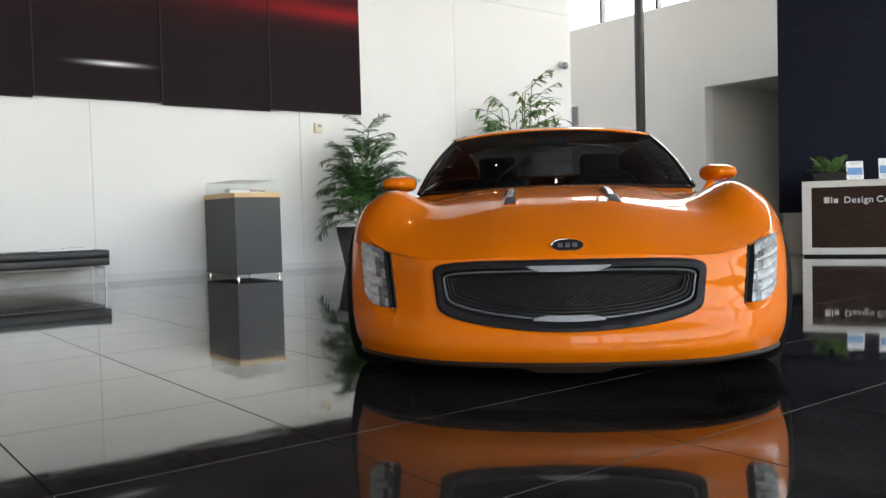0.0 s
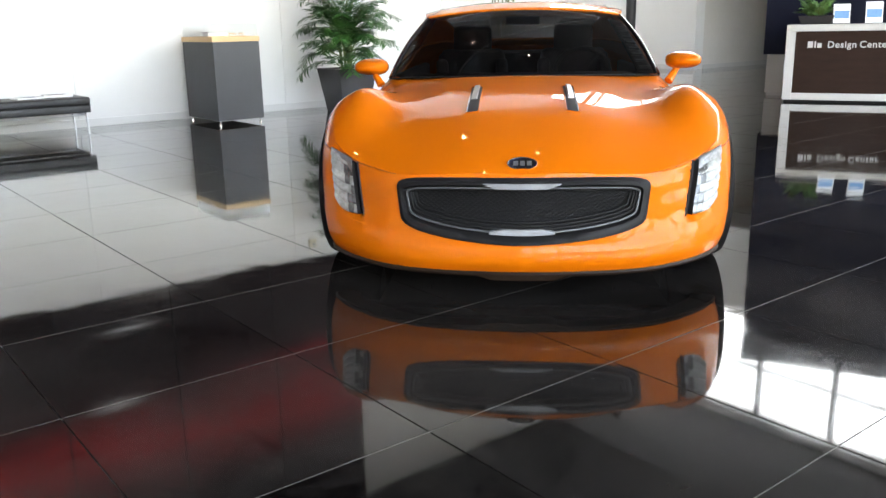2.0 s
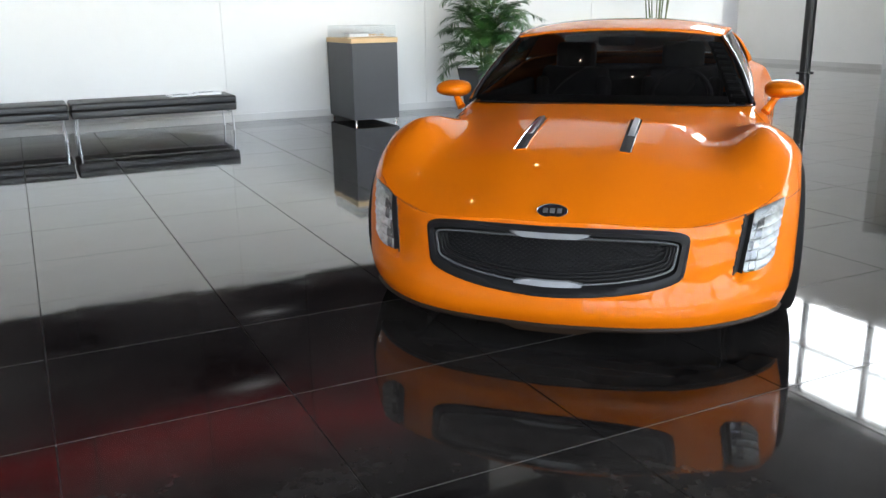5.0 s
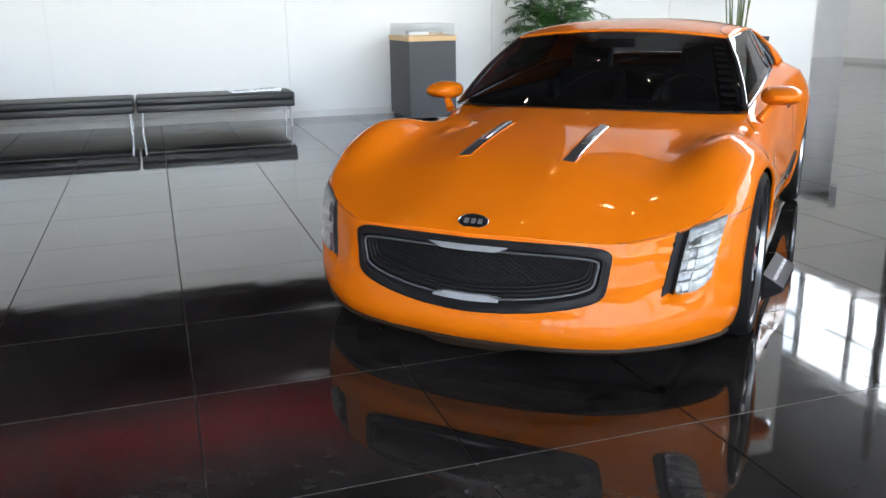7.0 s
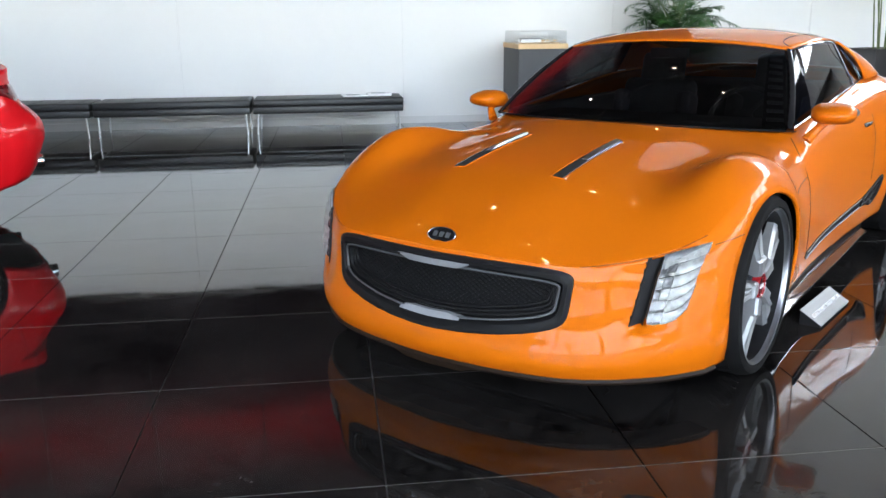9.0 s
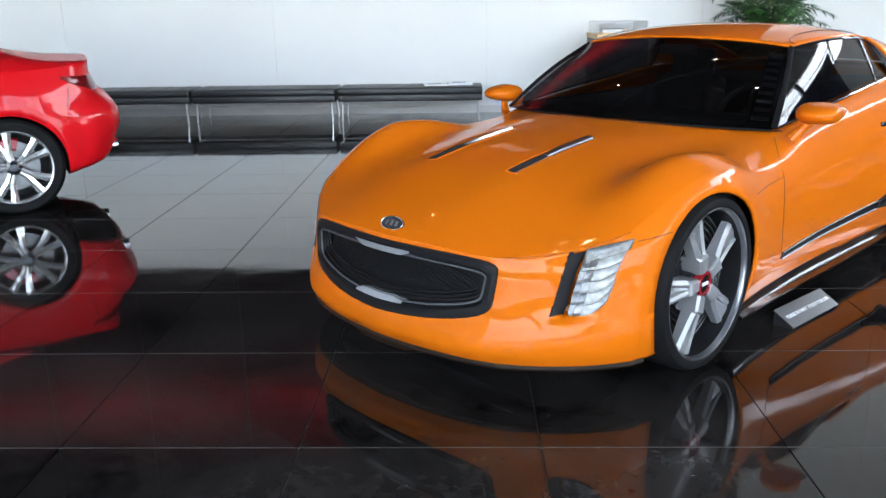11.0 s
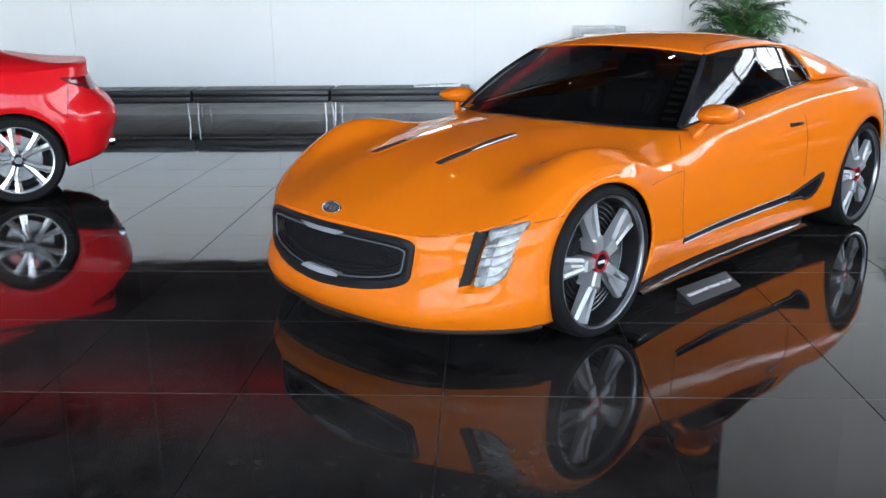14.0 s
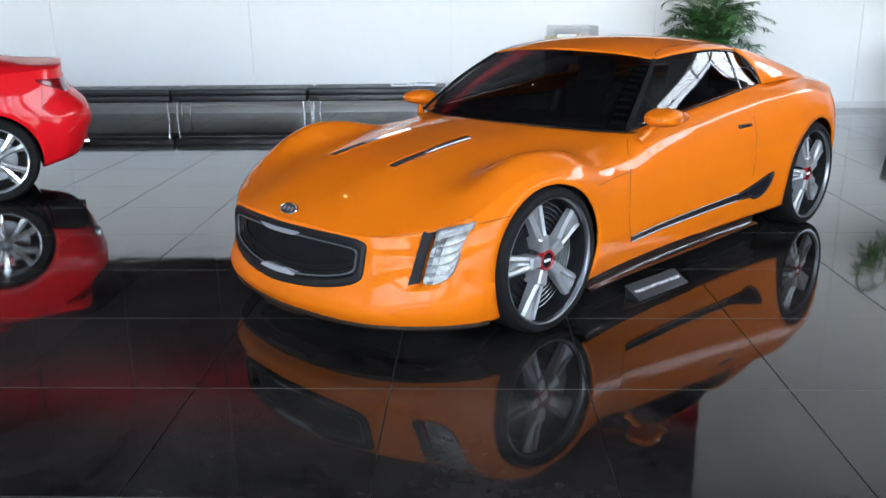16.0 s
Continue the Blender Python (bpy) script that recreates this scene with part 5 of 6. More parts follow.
def wheel_red(root, u, v, sgn):
    w = new("wheel")
    w.parent, w.location = root, (u, v, R_R)
    w.rotation_euler = (0, 0, 0 if sgn < 0 else math.pi)
    w["label"] = "chrome split-spoke wheel with a dark tyre"
    tw = 0.225
    part("tyre", lathe([(0.242, 0.0), (0.258, -0.006), (0.295, -0.002), (0.312, 0.018), (0.318, 0.04), (0.318, tw - 0.04), (0.312, tw - 0.018), (0.295, tw), (0.242, tw)], 72), TYRE, w, smooth=True)
    part("rim", lathe([(0.246, 0.03), (0.248, 0.004), (0.242, -0.002), (0.232, 0.004), (0.226, 0.03), (0.222, 0.19), (0.246, 0.19)], 72, closed=True), POLISH, w, "chrome rim", smooth=True)
    part("brake_disc", lathe([(0.06, 0.10), (0.165, 0.10), (0.165, 0.12), (0.06, 0.12)], 48, closed=True), STEELD, w, "drilled steel brake disc")
    part("barrel", lathe([(0.0, 0.185), (0.222, 0.185), (0.222, 0.03)], 48), CAVITY, w)
    cal = bmesh.new()
    rows = []
    for k in range(9):
        a = radians(75) + radians(75) * k / 8
        rows.append([cal.verts.new((r * math.cos(a), y, r * math.sin(a))) for r, y in ((0.105, 0.135), (0.105, 0.065), (0.12, 0.055), (0.178, 0.055), (0.19, 0.07), (0.19, 0.135))])
    for a, b in zip(rows, rows[1:]):
        for j in range(5):
            cal.faces.new((a[j], b[j], b[j + 1], a[j + 1]))
    cal.faces.new(rows[0]), cal.faces.new(rows[-1])
    part("caliper", cal, REDCAP, w, "red brake caliper")
    for k in range(5):
        a = 2 * math.pi * k / 5 + 0.62
        for s_ in (-1, 1):
            bm = bmesh.new()
            path = [(0.045, s_ * 0.010), (0.10, s_ * 0.014), (0.16, s_ * 0.032), (0.236, s_ * 0.058)]
            wd = (0.017, 0.020, 0.022, 0.030)
            rows = []
            for (x, z), h, y in zip(path, wd, (0.0, 0.004, 0.006, 0.004)):
                rows.append([bm.verts.new(p) for p in ((x, y + 0.008, z - h), (x, y - 0.003, z), (x, y + 0.008, z + h), (x, y + 0.05, z + h * 0.8), (x, y + 0.05, z - h * 0.8))])
            for p, q in zip(rows, rows[1:]):
                for j in range(5):
                    bm.faces.new((p[j], q[j], q[(j + 1) % 5], p[(j + 1) % 5]))
            bm.faces.new(rows[0]), bm.faces.new(rows[-1])
            bmesh.ops.rotate(bm, verts=bm.verts[:], cent=(0, 0, 0), matrix=Matrix.Rotation(-a, 3, "Y"))
            part("spoke", bm, POLISH, w)
    part("hub_cap", lathe([(0.0, -0.006), (0.026, -0.006), (0.034, 0.0), (0.05, 0.004), (0.056, 0.05)], 32), GLOSSB, w, "black hub cap", smooth=True)
    return w


def red_cabin(u, v):
    return 1.45 + 0.3 * v * v < u < 3.35 and v < 0.68


def red_car():
    root = thing("coupe", pose(-6.026, 2.127, 0, 0, 0, 29.4), "bright red glossy coupe with chrome wheels", "car")
    sh = RED_SHELL
    V, F = skin(sh, [(0.93, 0.316, 0.342), (3.60, 0.316, 0.342)], None, red_cabin, 30, 220, 26, 26)
    body = skin_object("body", V, F, RED, root, "glossy red painted body")
    for u in (0.93, 3.60):
        for sgn in (1, -1):
            bm = lathe([(0.343, 0.0), (0.343, 0.42), (0.0, 0.42)], 48)
            bmesh.ops.delete(bm, geom=[f for f in bm.faces if f.calc_center_median().z < -0.1], context="FACES")
            ob = part("wheel_housing", bm, CAVITY, root)
            ob.location = (u, -sgn * 0.86, 0.318)
            ob.rotation_euler = (0, 0, 0 if sgn > 0 else math.pi)
        wheel_red(root, u, -0.885, -1)
        wheel_red(root, u, 0.885, 1)
    part("underbody", box(0.3, -0.6, 0.21, 3.92, 0.6, 0.29, 0.02), CAVITY, root)
    # tail lamps wrap round the corner
    B = sh.band(30, 260, 60, 60)
    for sgn in (1, -1):
        idx = [i for i in range(len(B)) if B[i, 5, 0] > 3.95 and B[i, 5, 1] > 0.34]
        bm = bmesh.new()
        rows = []
        for n_, i in enumerate(idx):
            s_ = n_ / (len(idx) - 1)
            zt_ = 0.888 + 0.008 * s_
            zb = zt_ - 0.012 - 0.105 * min(1, s_ / 0.35) ** 0.8
            row = []
            for k in range(6):
                z = zt_ + (zb - zt_) * k / 5
                r = B[i]
                p = Vector((np.interp(-z, -r[:, 2], r[:, 0]), np.interp(-z, -r[:, 2], r[:, 1]), z))
                n0 = Vector((p.x - 3.4, p.y * 0.35, 0)).normalized() if p.y < 0.7 else Vector((0.35, 1, 0)).normalized()
                p += n0 * (0.006 if 0 < k < 5 else -0.004)
                row.append(bm.verts.new((p.x, p.y * sgn, p.z)))
            rows.append(row)
        for a, b in zip(rows, rows[1:]):
            for k in range(5):
                bm.faces.new((a[k], b[k], b[k + 1], a[k + 1]))
        part("tail_lamp", bm, TAILRED, root, "dark red wrap-round tail lamp", smooth=True)
        # seams and exhaust
        pts = [(3.93 + 0.02 * math.sin(z * 9), sgn * sh.on_side(3.93, z, 0.0005), z) for z in np.linspace(0.60, 0.86, 8)]
        part("bumper_seam", tube([(p[0] + 0.05, sgn * sh.on_side(p[0] + 0.05, p[2], 0.0005), p[2]) for p in pts], 0.002, 5), CAVITY, body)
        ex = part("exhaust", lathe([(0.034, 0.0), (0.040, -0.004), (0.045, 0.0), (0.045, -0.10), (0.034, -0.10)], 28, axis="z"), CHROME, root, "chrome exhaust tip", smooth=True)
        ex.matrix_local = pose(4.295, sgn * 0.57, 0.375, 0, 90, 0)
    part("diffuser", box(3.97, -0.52, 0.315, 4.26, 0.52, 0.40, 0.02), BLACK, root, "black lower bumper", smooth=True)
    # glasshouse
    cow = bez((1.62, -0.70, 0.90), (1.42, 0, 0.97), (1.62, 0.70, 0.90))
    rf = bez((2.15, -0.54, 1.33), (2.05, 0, 1.37), (2.15, 0.54, 1.33))
    rr = bez((2.85, -0.54, 1.34), (2.90, 0, 1.385), (2.85, 0.54, 1.34))
    rb = bez((3.42, -0.60, 1.085), (3.52, 0, 1.105), (3.42, 0.60, 1.085))
    sheet("windscreen", patch(cow, rf, None, 20, 8), SCREEN, root, "tinted windscreen", 0)
    sheet("roof", patch(rf, rr, lambda s_, t: (0, 0, 0.02 * math.sin(math.pi * t)), 20, 8), RED, root, "red roof", 0.012)
    sheet("rear_window", patch(rr, rb, lambda s_, t: (0, 0, 0.02 * math.sin(math.pi * t)), 20, 8), SCREEN, root, "tinted rear window")
    for sgn in (1, -1):
        belt = lambda s_: (1.62 + 1.30 * s_, sgn * (0.715 - 0.02 * s_), 0.90 + 0.11 * s_)
        rail = lambda s_: (2.15 + 0.62 * s_, sgn * 0.545, 1.33 + 0.012 * math.sin(math.pi * s_))
        sheet("side_window", patch(belt, rail, lambda s_, t: (0, sgn * 0.03 * math.sin(math.pi * t), 0), 16, 8), SIDEGL, root, "tinted side window")
        b2 = lambda s_: (2.92 + 0.62 * s_, sgn * (0.695 - 0.03 * s_), 1.01 + 0.04 * s_)
        r2 = lambda s_: (2.77 + 0.68 * s_, sgn * (0.545 + 0.05 * s_), 1.335 - 0.25 * s_)
        sheet("rear_pillar", patch(b2, r2, lambda s_, t: (0, sgn * 0.02 * math.sin(math.pi * t), 0), 16, 8), RED, root, "red rear pillar", 0.012)
        part("front_pillar", tube([(1.62, sgn * 0.705, 0.90), (2.15, sgn * 0.545, 1.33)], 0.022, 8), RED, root, smooth=True)
        mrr = part("door_mirror", box(1.72, sgn * 0.86, 0.93, 1.86, sgn * 1.02, 1.04, 0.04, 3), RED, root, smooth=True)
        part("headlamp", box(0.22, sgn * 0.58, 0.60, 0.50, sgn * 0.76, 0.66, 0.02), CHROME, root)
    part("seats", box(2.3, -0.55, 0.3, 3.2, 0.55, 0.95, 0.08, 3), CABIN, root, smooth=True)
    return root


red_car()

# ---- wall prints ----
edges = [4.36, 2.99, 1.60, 0.205, -1.18, -2.57, -3.96, -5.35, -6.74]
for a, b in zip(edges, edges[1:]):
    k = round((4.36 - a) / 1.39)
    pn = thing("wall_print", pose(0, 0, 0), "tall dark hanging print with blurred red streaks on the white wall", "wall print", "row of wall prints")
    zb = 2.075 - (0.022 if k % 2 else 0.0)
    bm = bmesh.new()
    n = 10
    rows = []
    for j in range(n + 1):
        z = zb + (6.3 - zb) * j / n
        sag = 0.012 * math.sin(j * 1.3 + k)
        rows.append([bm.verts.new((b - 0.004 + (a - b + 0.002) * i / 6, 8.462 - (0.010 if k % 2 else 0) + sag * 0.12 * math.sin(i), z)) for i in range(7)])
    for p, q in zip(rows, rows[1:]):
        for i in range(6):
            bm.faces.new((p[i], p[i + 1], q[i + 1], q[i]))
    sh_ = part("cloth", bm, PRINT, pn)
    md = sh_.modifiers.new("thickness", "SOLIDIFY")
    md.thickness = 0.006
    part("bottom_bar", box(b + 0.006, 8.452, zb - 0.012, a - 0.006, 8.474, zb + 0.006, 0.004), BLACK, pn, "black weighting bar")
    # narrow dark strip that marks the line between neighbouring prints
    part("hem", box(b - 0.004, 8.438, zb, b + 0.014, 8.452, 6.28, 0.002), CAVITY, pn, "dark strip down the side edge")
    part("clip", box(a - 0.02, 8.448, zb - 0.022, a - 0.008, 8.47, zb - 0.006, 0.002), ALU, pn, "small metal clip")
    part("standoff", box(b + 0.1, 8.47, 6.2, a - 0.1, 8.498, 6.24), BLACK, pn)


# ---- benches ----
def bench(x0, x1):
    y0, y1 = 7.74, 8.30
    ob = thing("bench", pose(x0, y0, 0), "long black leather bench on slim chrome legs", "bench", "row of benches along the wall")
    L, D = x1 - x0, y1 - y0
    part("cushion", box(0, 0, 0.308, L, D, 0.390, 0.022, 3), LEATHER, ob, "tufted black leather cushion", smooth=True)
    part("base", box(0.004, 0.006, 0.230, L - 0.004, D - 0.006, 0.308, 0.010, 2), LEATHER, ob, "black leather base", smooth=True)
    part("piping", tube([(0.004, -0.002, 0.308), (L - 0.004, -0.002, 0.308)], 0.005, 6), LEATHER, ob)
    for k in range(7):
        x = L * (k + 0.5) / 7
        part("stitch", tube([(x, 0.02, 0.3905), (x, D - 0.02, 0.3905)], 0.003, 5), BLACK, ob)
    for x in (0.055, L - 0.055):
        for y in (0.03, D - 0.03):
            part("leg", tube([(x, y, 0.25), (x + (0.012 if x > 1 else -0.012), y, 0.0)], 0.011, 10), SATINLEG, ob, smooth=True)
        part("cross_rail", tube([(x, 0.03, 0.205), (x, D - 0.03, 0.205)], 0.008, 8), SATINLEG, ob, smooth=True)
    part("long_rail", tube([(0.055, 0.03, 0.205), (L - 0.055, 0.03, 0.205)], 0.007, 8), SATINLEG, ob, smooth=True)
    part("long_rail", tube([(0.055, D - 0.03, 0.205), (L - 0.055, D - 0.03, 0.205)], 0.007, 8), SATINLEG, ob, smooth=True)
    return ob


first = bench(-0.985, 0.725)
for k in range(1, 4):
    copy_thing(first, pose(-0.985 - 1.735 * k, 7.74, 0))


def magazine(x, y, z, turn, h, label):
    ob = thing("magazine", pose(x, y, z, 0, 0, turn), label, "magazine", "magazines on the bench")
    part("cover", box(-0.14, -0.105, h, 0.14, 0.105, h + 0.003, 0.001), PAPER, ob, "pale cover")
    part("pages", box(-0.138, -0.103, 0, 0.138, 0.103, h), PAPER, ob)
    part("picture", box(-0.10, -0.07, h + 0.003, 0.06, 0.03, h + 0.0042), PRINTG, ob)


magazine(0.17, 7.98, 0.3937, 8, 0.012, "pale magazine lying on the black bench")
magazine(0.47, 8.02, 0.3937, -5, 0.022, "stack of pale magazines on the black bench")


# ---- model plinth ----
def plinth():
    ob = thing("plinth", pose(2.0, 7.43, 0), "square charcoal display plinth with a wooden top", "display plinth")
    W, D = 0.56, 0.85
    part("body", box(0, 0, 0.05, W, D, 0.915, 0.003), PEDEST, ob, "charcoal laminate body")
    part("top", box(-0.006, -0.006, 0.917, W + 0.006, D + 0.006, 0.972, 0.003), BIRCH, ob, "pale birch top board")
    for x in (0.03, W - 0.03):
        for y in (0.03, D - 0.03):
            ft = part("foot", lathe([(0, 0), (0.018, 0), (0.018, 0.012), (0.007, 0.016), (0.007, 0.05)], 16, axis="z"), CHROME, ob, "small chrome foot", smooth=True)
            ft.location = (x, y, 0)
    cs = thing("display_case", pose(2.0, 7.43, 0.9725), "clear acrylic display cover on the wooden plinth top", "display case")
    t, H = 0.004, 0.135
    for nm, b_ in (("front", (0.01, 0.01, 0, W - 0.01, 0.01 + t, H)), ("back", (0.01, D - 0.01 - t, 0, W - 0.01, D - 0.01, H)), ("side", (0.01, 0.01 + t, 0, 0.01 + t, D - 0.01 - t, H)), ("side", (W - 0.01 - t, 0.01 + t, 0, W - 0.01, D - 0.01 - t, H)), ("lid", (0.01, 0.01, H, W - 0.01, D - 0.01, H + t))):
        p = part(nm, box(*b_), ACRYL, cs)
        p.visible_shadow = False
    md = thing("building_model", pose(2.28, 7.85, 0.9728), "small pale architectural model with tiny trees", "model")
    part("slab", box(-0.24, -0.2, 0, 0.24, 0.2, 0.006), BIRCH, md)
    part("hall", box(-0.18, -0.09, 0.006, 0.06, 0.06, 0.045, 0.002), PAPER, md)
    part("wing", box(0.06, -0.05, 0.006, 0.17, 0.08, 0.030, 0.002), PAPER, md)
    part("roof", box(-0.2, -0.11, 0.045, 0.08, 0.08, 0.050), PRINTG, md)
    rng = random.Random(8)
    for k in range(12):
        x, y = rng.uniform(0.02, 0.22), rng.uniform(-0.18, -0.07)
        bm = bmesh.new()
        bmesh.ops.create_icosphere(bm, subdivisions=1, radius=rng.uniform(0.008, 0.015))
        for v in bm.verts:
            v.co *= rng.uniform(0.8, 1.2)
        bmesh.ops.translate(bm, verts=bm.verts[:], vec=(x, y, 0.028))
        tube([(x, y, 0.006), (x, y, 0.024)], 0.0015, 5, bm)
        part("model_tree", bm, BIRCH, md)


plinth()


# ---- plants ----
def planter(x, y, top, bottom, h, label):
    ob = thing("planter", pose(x, y, 0), label, "planter", "tapered planters")
    bm = bmesh.new()
    rings = []
    for r, z in ((bottom, 0.0), (top, h - 0.004), (top - 0.004, h), (top - 0.028, h), (top - 0.034, h - 0.05)):
        rings.append([bm.verts.new((sx * r, sy * r, z)) for sx, sy in ((-1, -1), (1, -1), (1, 1), (-1, 1))])
    for a, b in zip(rings, rings[1:]):
        for k in range(4):
            bm.faces.new((a[k], a[(k + 1) % 4], b[(k + 1) % 4], b[k]))
    bm.faces.new(rings[0][::-1])
    part("pot", bm, PLANTER, ob)
    bm = bmesh.new()
    rng = random.Random(4)
    r = top - 0.032
    vs = [[bm.verts.new((-r + 2 * r * i / 12, -r + 2 * r * j / 12, h - 0.035 + rng.uniform(0, 0.012))) for i in range(13)] for j in range(13)]
    for j in range(12):
        for i in range(12):
            bm.faces.new((vs[j][i], vs[j][i + 1], vs[j + 1][i + 1], vs[j + 1][i]))
    part("soil", bm, PEBBLE, ob, "pale pebble topping")
    st = bmesh.new()
    for k in range(110):
        bmesh.ops.create_icosphere(st, subdivisions=1, radius=rng.uniform(0.010, 0.020), matrix=Matrix.Translation((rng.uniform(-r, r) * 0.95, rng.uniform(-r, r) * 0.95, h - 0.026)) @ Matrix.Diagonal((1, 1.2, 0.6, 1)))
    pb = part("pebbles", st, PEBBLE, ob, smooth=True)
    pb["kind"] = "stuff"
    return ob


def leaflet(verts, faces, base, d, side, up, length, width, droop):
    """One narrow folded blade of four faces."""
    k = len(verts)
    for s_, w in ((0.0, 0.25), (0.4, 1.0), (0.75, 0.7)):
        c = base + d * (length * s_) - up * (droop * length * s_ * s_)
        verts += [c - side * (width * w), c + up * (width * 0.25 * w), c + side * (width * w)]
    verts.append(base + d * length - up * (droop * length))
    for r in (0, 3):
        faces += [(k + r, k + r + 1, k + r + 4, k + r + 3), (k + r + 1, k + r + 2, k + r + 5, k + r + 4)]
    faces += [(k + 6, k + 7, k + 9), (k + 7, k + 8, k + 9)]


def frond(rng, root, heading, rise, length, pairs, blade, width, verts, faces, stem_bm, droop=0.9, bare=0.25):
    """An arching rib with blades on both sides."""
    pts = []
    d = Vector((math.cos(heading) * math.cos(rise), math.sin(heading) * math.cos(rise), math.sin(rise)))
    p = Vector(root)
    n = 12
    for k in range(n + 1):
        pts.append(p.copy())
        p = p + d * (length / n)
        d = (d + Vector((0, 0, -1)) * (droop * 0.9 / n) * (k / n + 0.3)).normalized()
    tube(pts, [0.0055 * (1 - 0.8 * k / n) for k in range(n + 1)], 5, stem_bm)
    for k in range(pairs):
        s_ = bare + (1 - bare) * (k + 0.5) / pairs
        i = min(n - 1, int(s_ * n))
        base = pts[i].lerp(pts[i + 1], s_ * n - i)
        t = (pts[i + 1] - pts[i]).normalized()
        across = t.cross(Vector((0, 0, 1)))
        across = across.normalized() if across.length > 0.05 else Vector((1, 0, 0))
        up = across.cross(t).normalized()
        size = blade * (0.55 + 0.65 * math.sin(math.pi * (0.15 + 0.8 * (k + 0.5) / pairs))) * rng.uniform(0.85, 1.15)
        for sg in (1, -1):
            dd = (across * sg * 0.9 + t * rng.uniform(0.55, 0.8) + up * rng.uniform(0.0, 0.25)).normalized()
            leaflet(verts, faces, base, dd, t.cross(dd).cross(dd).normalized() if t.cross(dd).length > 0.05 else t, up, size, width, rng.uniform(0.15, 0.5))


def palm(x, y, z0):
    rng = random.Random(11)
    ob = thing("palm", pose(x, y, z0), "bushy dark green parlour palm in a tapered planter", "plant")
    stems, sv, sf = bmesh.new(), [], []
    for k in range(7):
        a = rng.uniform(0, 6.28)
        r = rng.uniform(0.02, 0.09)
        tube([(r * math.cos(a), r * math.sin(a), -0.02), (r * 1.4 * math.cos(a), r * 1.4 * math.sin(a), 0.35), (r * 1.7 * math.cos(a), r * 1.7 * math.sin(a), 0.62)], [0.014, 0.012, 0.009], 7, stems)
    for k in range(84):
        a = k * 2.399 + rng.uniform(-0.3, 0.3)
        h = rng.uniform(0.02, 0.86)
        frond(rng, (0.08 * math.cos(a), 0.08 * math.sin(a), h), a, rng.uniform(0.25, 1.25), rng.uniform(0.38, 0.70), 19, 0.165, 0.0085, sv, sf, stems, rng.uniform(1.5, 2.9))
    # the tall shoots above the crown
    tube([(0.03, 0, 0.6), (0.05, -0.02, 0.98), (0.07, -0.03, 1.30)], [0.010, 0.008, 0.006], 6, stems)
    for k in range(11):
        a = k * 2.399
        frond(rng, (0.065, -0.03, 0.98 + 0.03 * k), a, rng.uniform(0.35, 0.95), rng.uniform(0.30, 0.42), 13, 0.12, 0.009, sv, sf, stems, 1.1)
    part("stem", stems, STEM, ob, smooth=True)["kind"] = "stuff"
    raw("leaves", sv, sf, LEAF, ob)["kind"] = "stuff"


def cane_plant(x, y, z0):
    rng = random.Random(21)
    ob = thing("fishtail_palm", pose(x, y, z0), "tall leafy cane palm with pale green leaves in a planter", "plant")
    stems, sv, sf = bmesh.new(), [], []
    for k in range(11):
        a = k * 2.399
        r = 0.04 + 0.13 * (k / 16)
        lean = rng.uniform(0.04, 0.24)
        h = rng.uniform(1.0, 1.92)
        base = Vector((r * math.cos(a), r * math.sin(a), -0.02))
        top = base + Vector((lean * math.cos(a), lean * math.sin(a), h))
        mid = base.lerp(top, 0.5) - Vector((lean * 0.15 * math.cos(a), lean * 0.15 * math.sin(a), 0))
        tube([base, mid, top], [0.010, 0.008, 0.005], 7, stems)
        for j in range(5):
            q = base.lerp(top, rng.uniform(0.58, 1.0))
            b = a + rng.uniform(-1.4, 1.4)
            L = rng.uniform(0.2, 0.42)
            p2 = q + Vector((L * math.cos(b), L * math.sin(b), rng.uniform(0.0, 0.3)))
            tube([q, q.lerp(p2, 0.5) + Vector((0, 0, 0.04)), p2], [0.005, 0.004, 0.003], 5, stems)
            for n_ in range(8):
                s_ = 0.25 + 0.75 * n_ / 7
                c = q.lerp(p2, s_) + Vector((0, 0, 0.04 * math.sin(math.pi * s_)))
                d = Vector((math.cos(b + rng.uniform(-1.3, 1.3)), math.sin(b + rng.uniform(-1.3, 1.3)), rng.uniform(-0.7, 0.35))).normalized()
                sd = d.cross(Vector((0, 0, 1))).normalized()
                leaflet(sv, sf, c, d, sd, sd.cross(d), rng.uniform(0.11, 0.19), rng.uniform(0.022, 0.036), rng.uniform(0.1, 0.4))
    part("cane", stems, STEM, ob, smooth=True)["kind"] = "stuff"
    raw("leaves", sv, sf, LEAF2, ob)["kind"] = "stuff"


planter(3.93, 7.77, 0.275, 0.195, 0.545, "dark tapered square planter with pale pebbles")
palm(3.93, 7.77, 0.52)
planter(6.62, 7.75, 0.30, 0.21, 0.86, "tall dark tapered square planter with pale pebbles")
cane_plant(6.62, 7.75, 0.83)


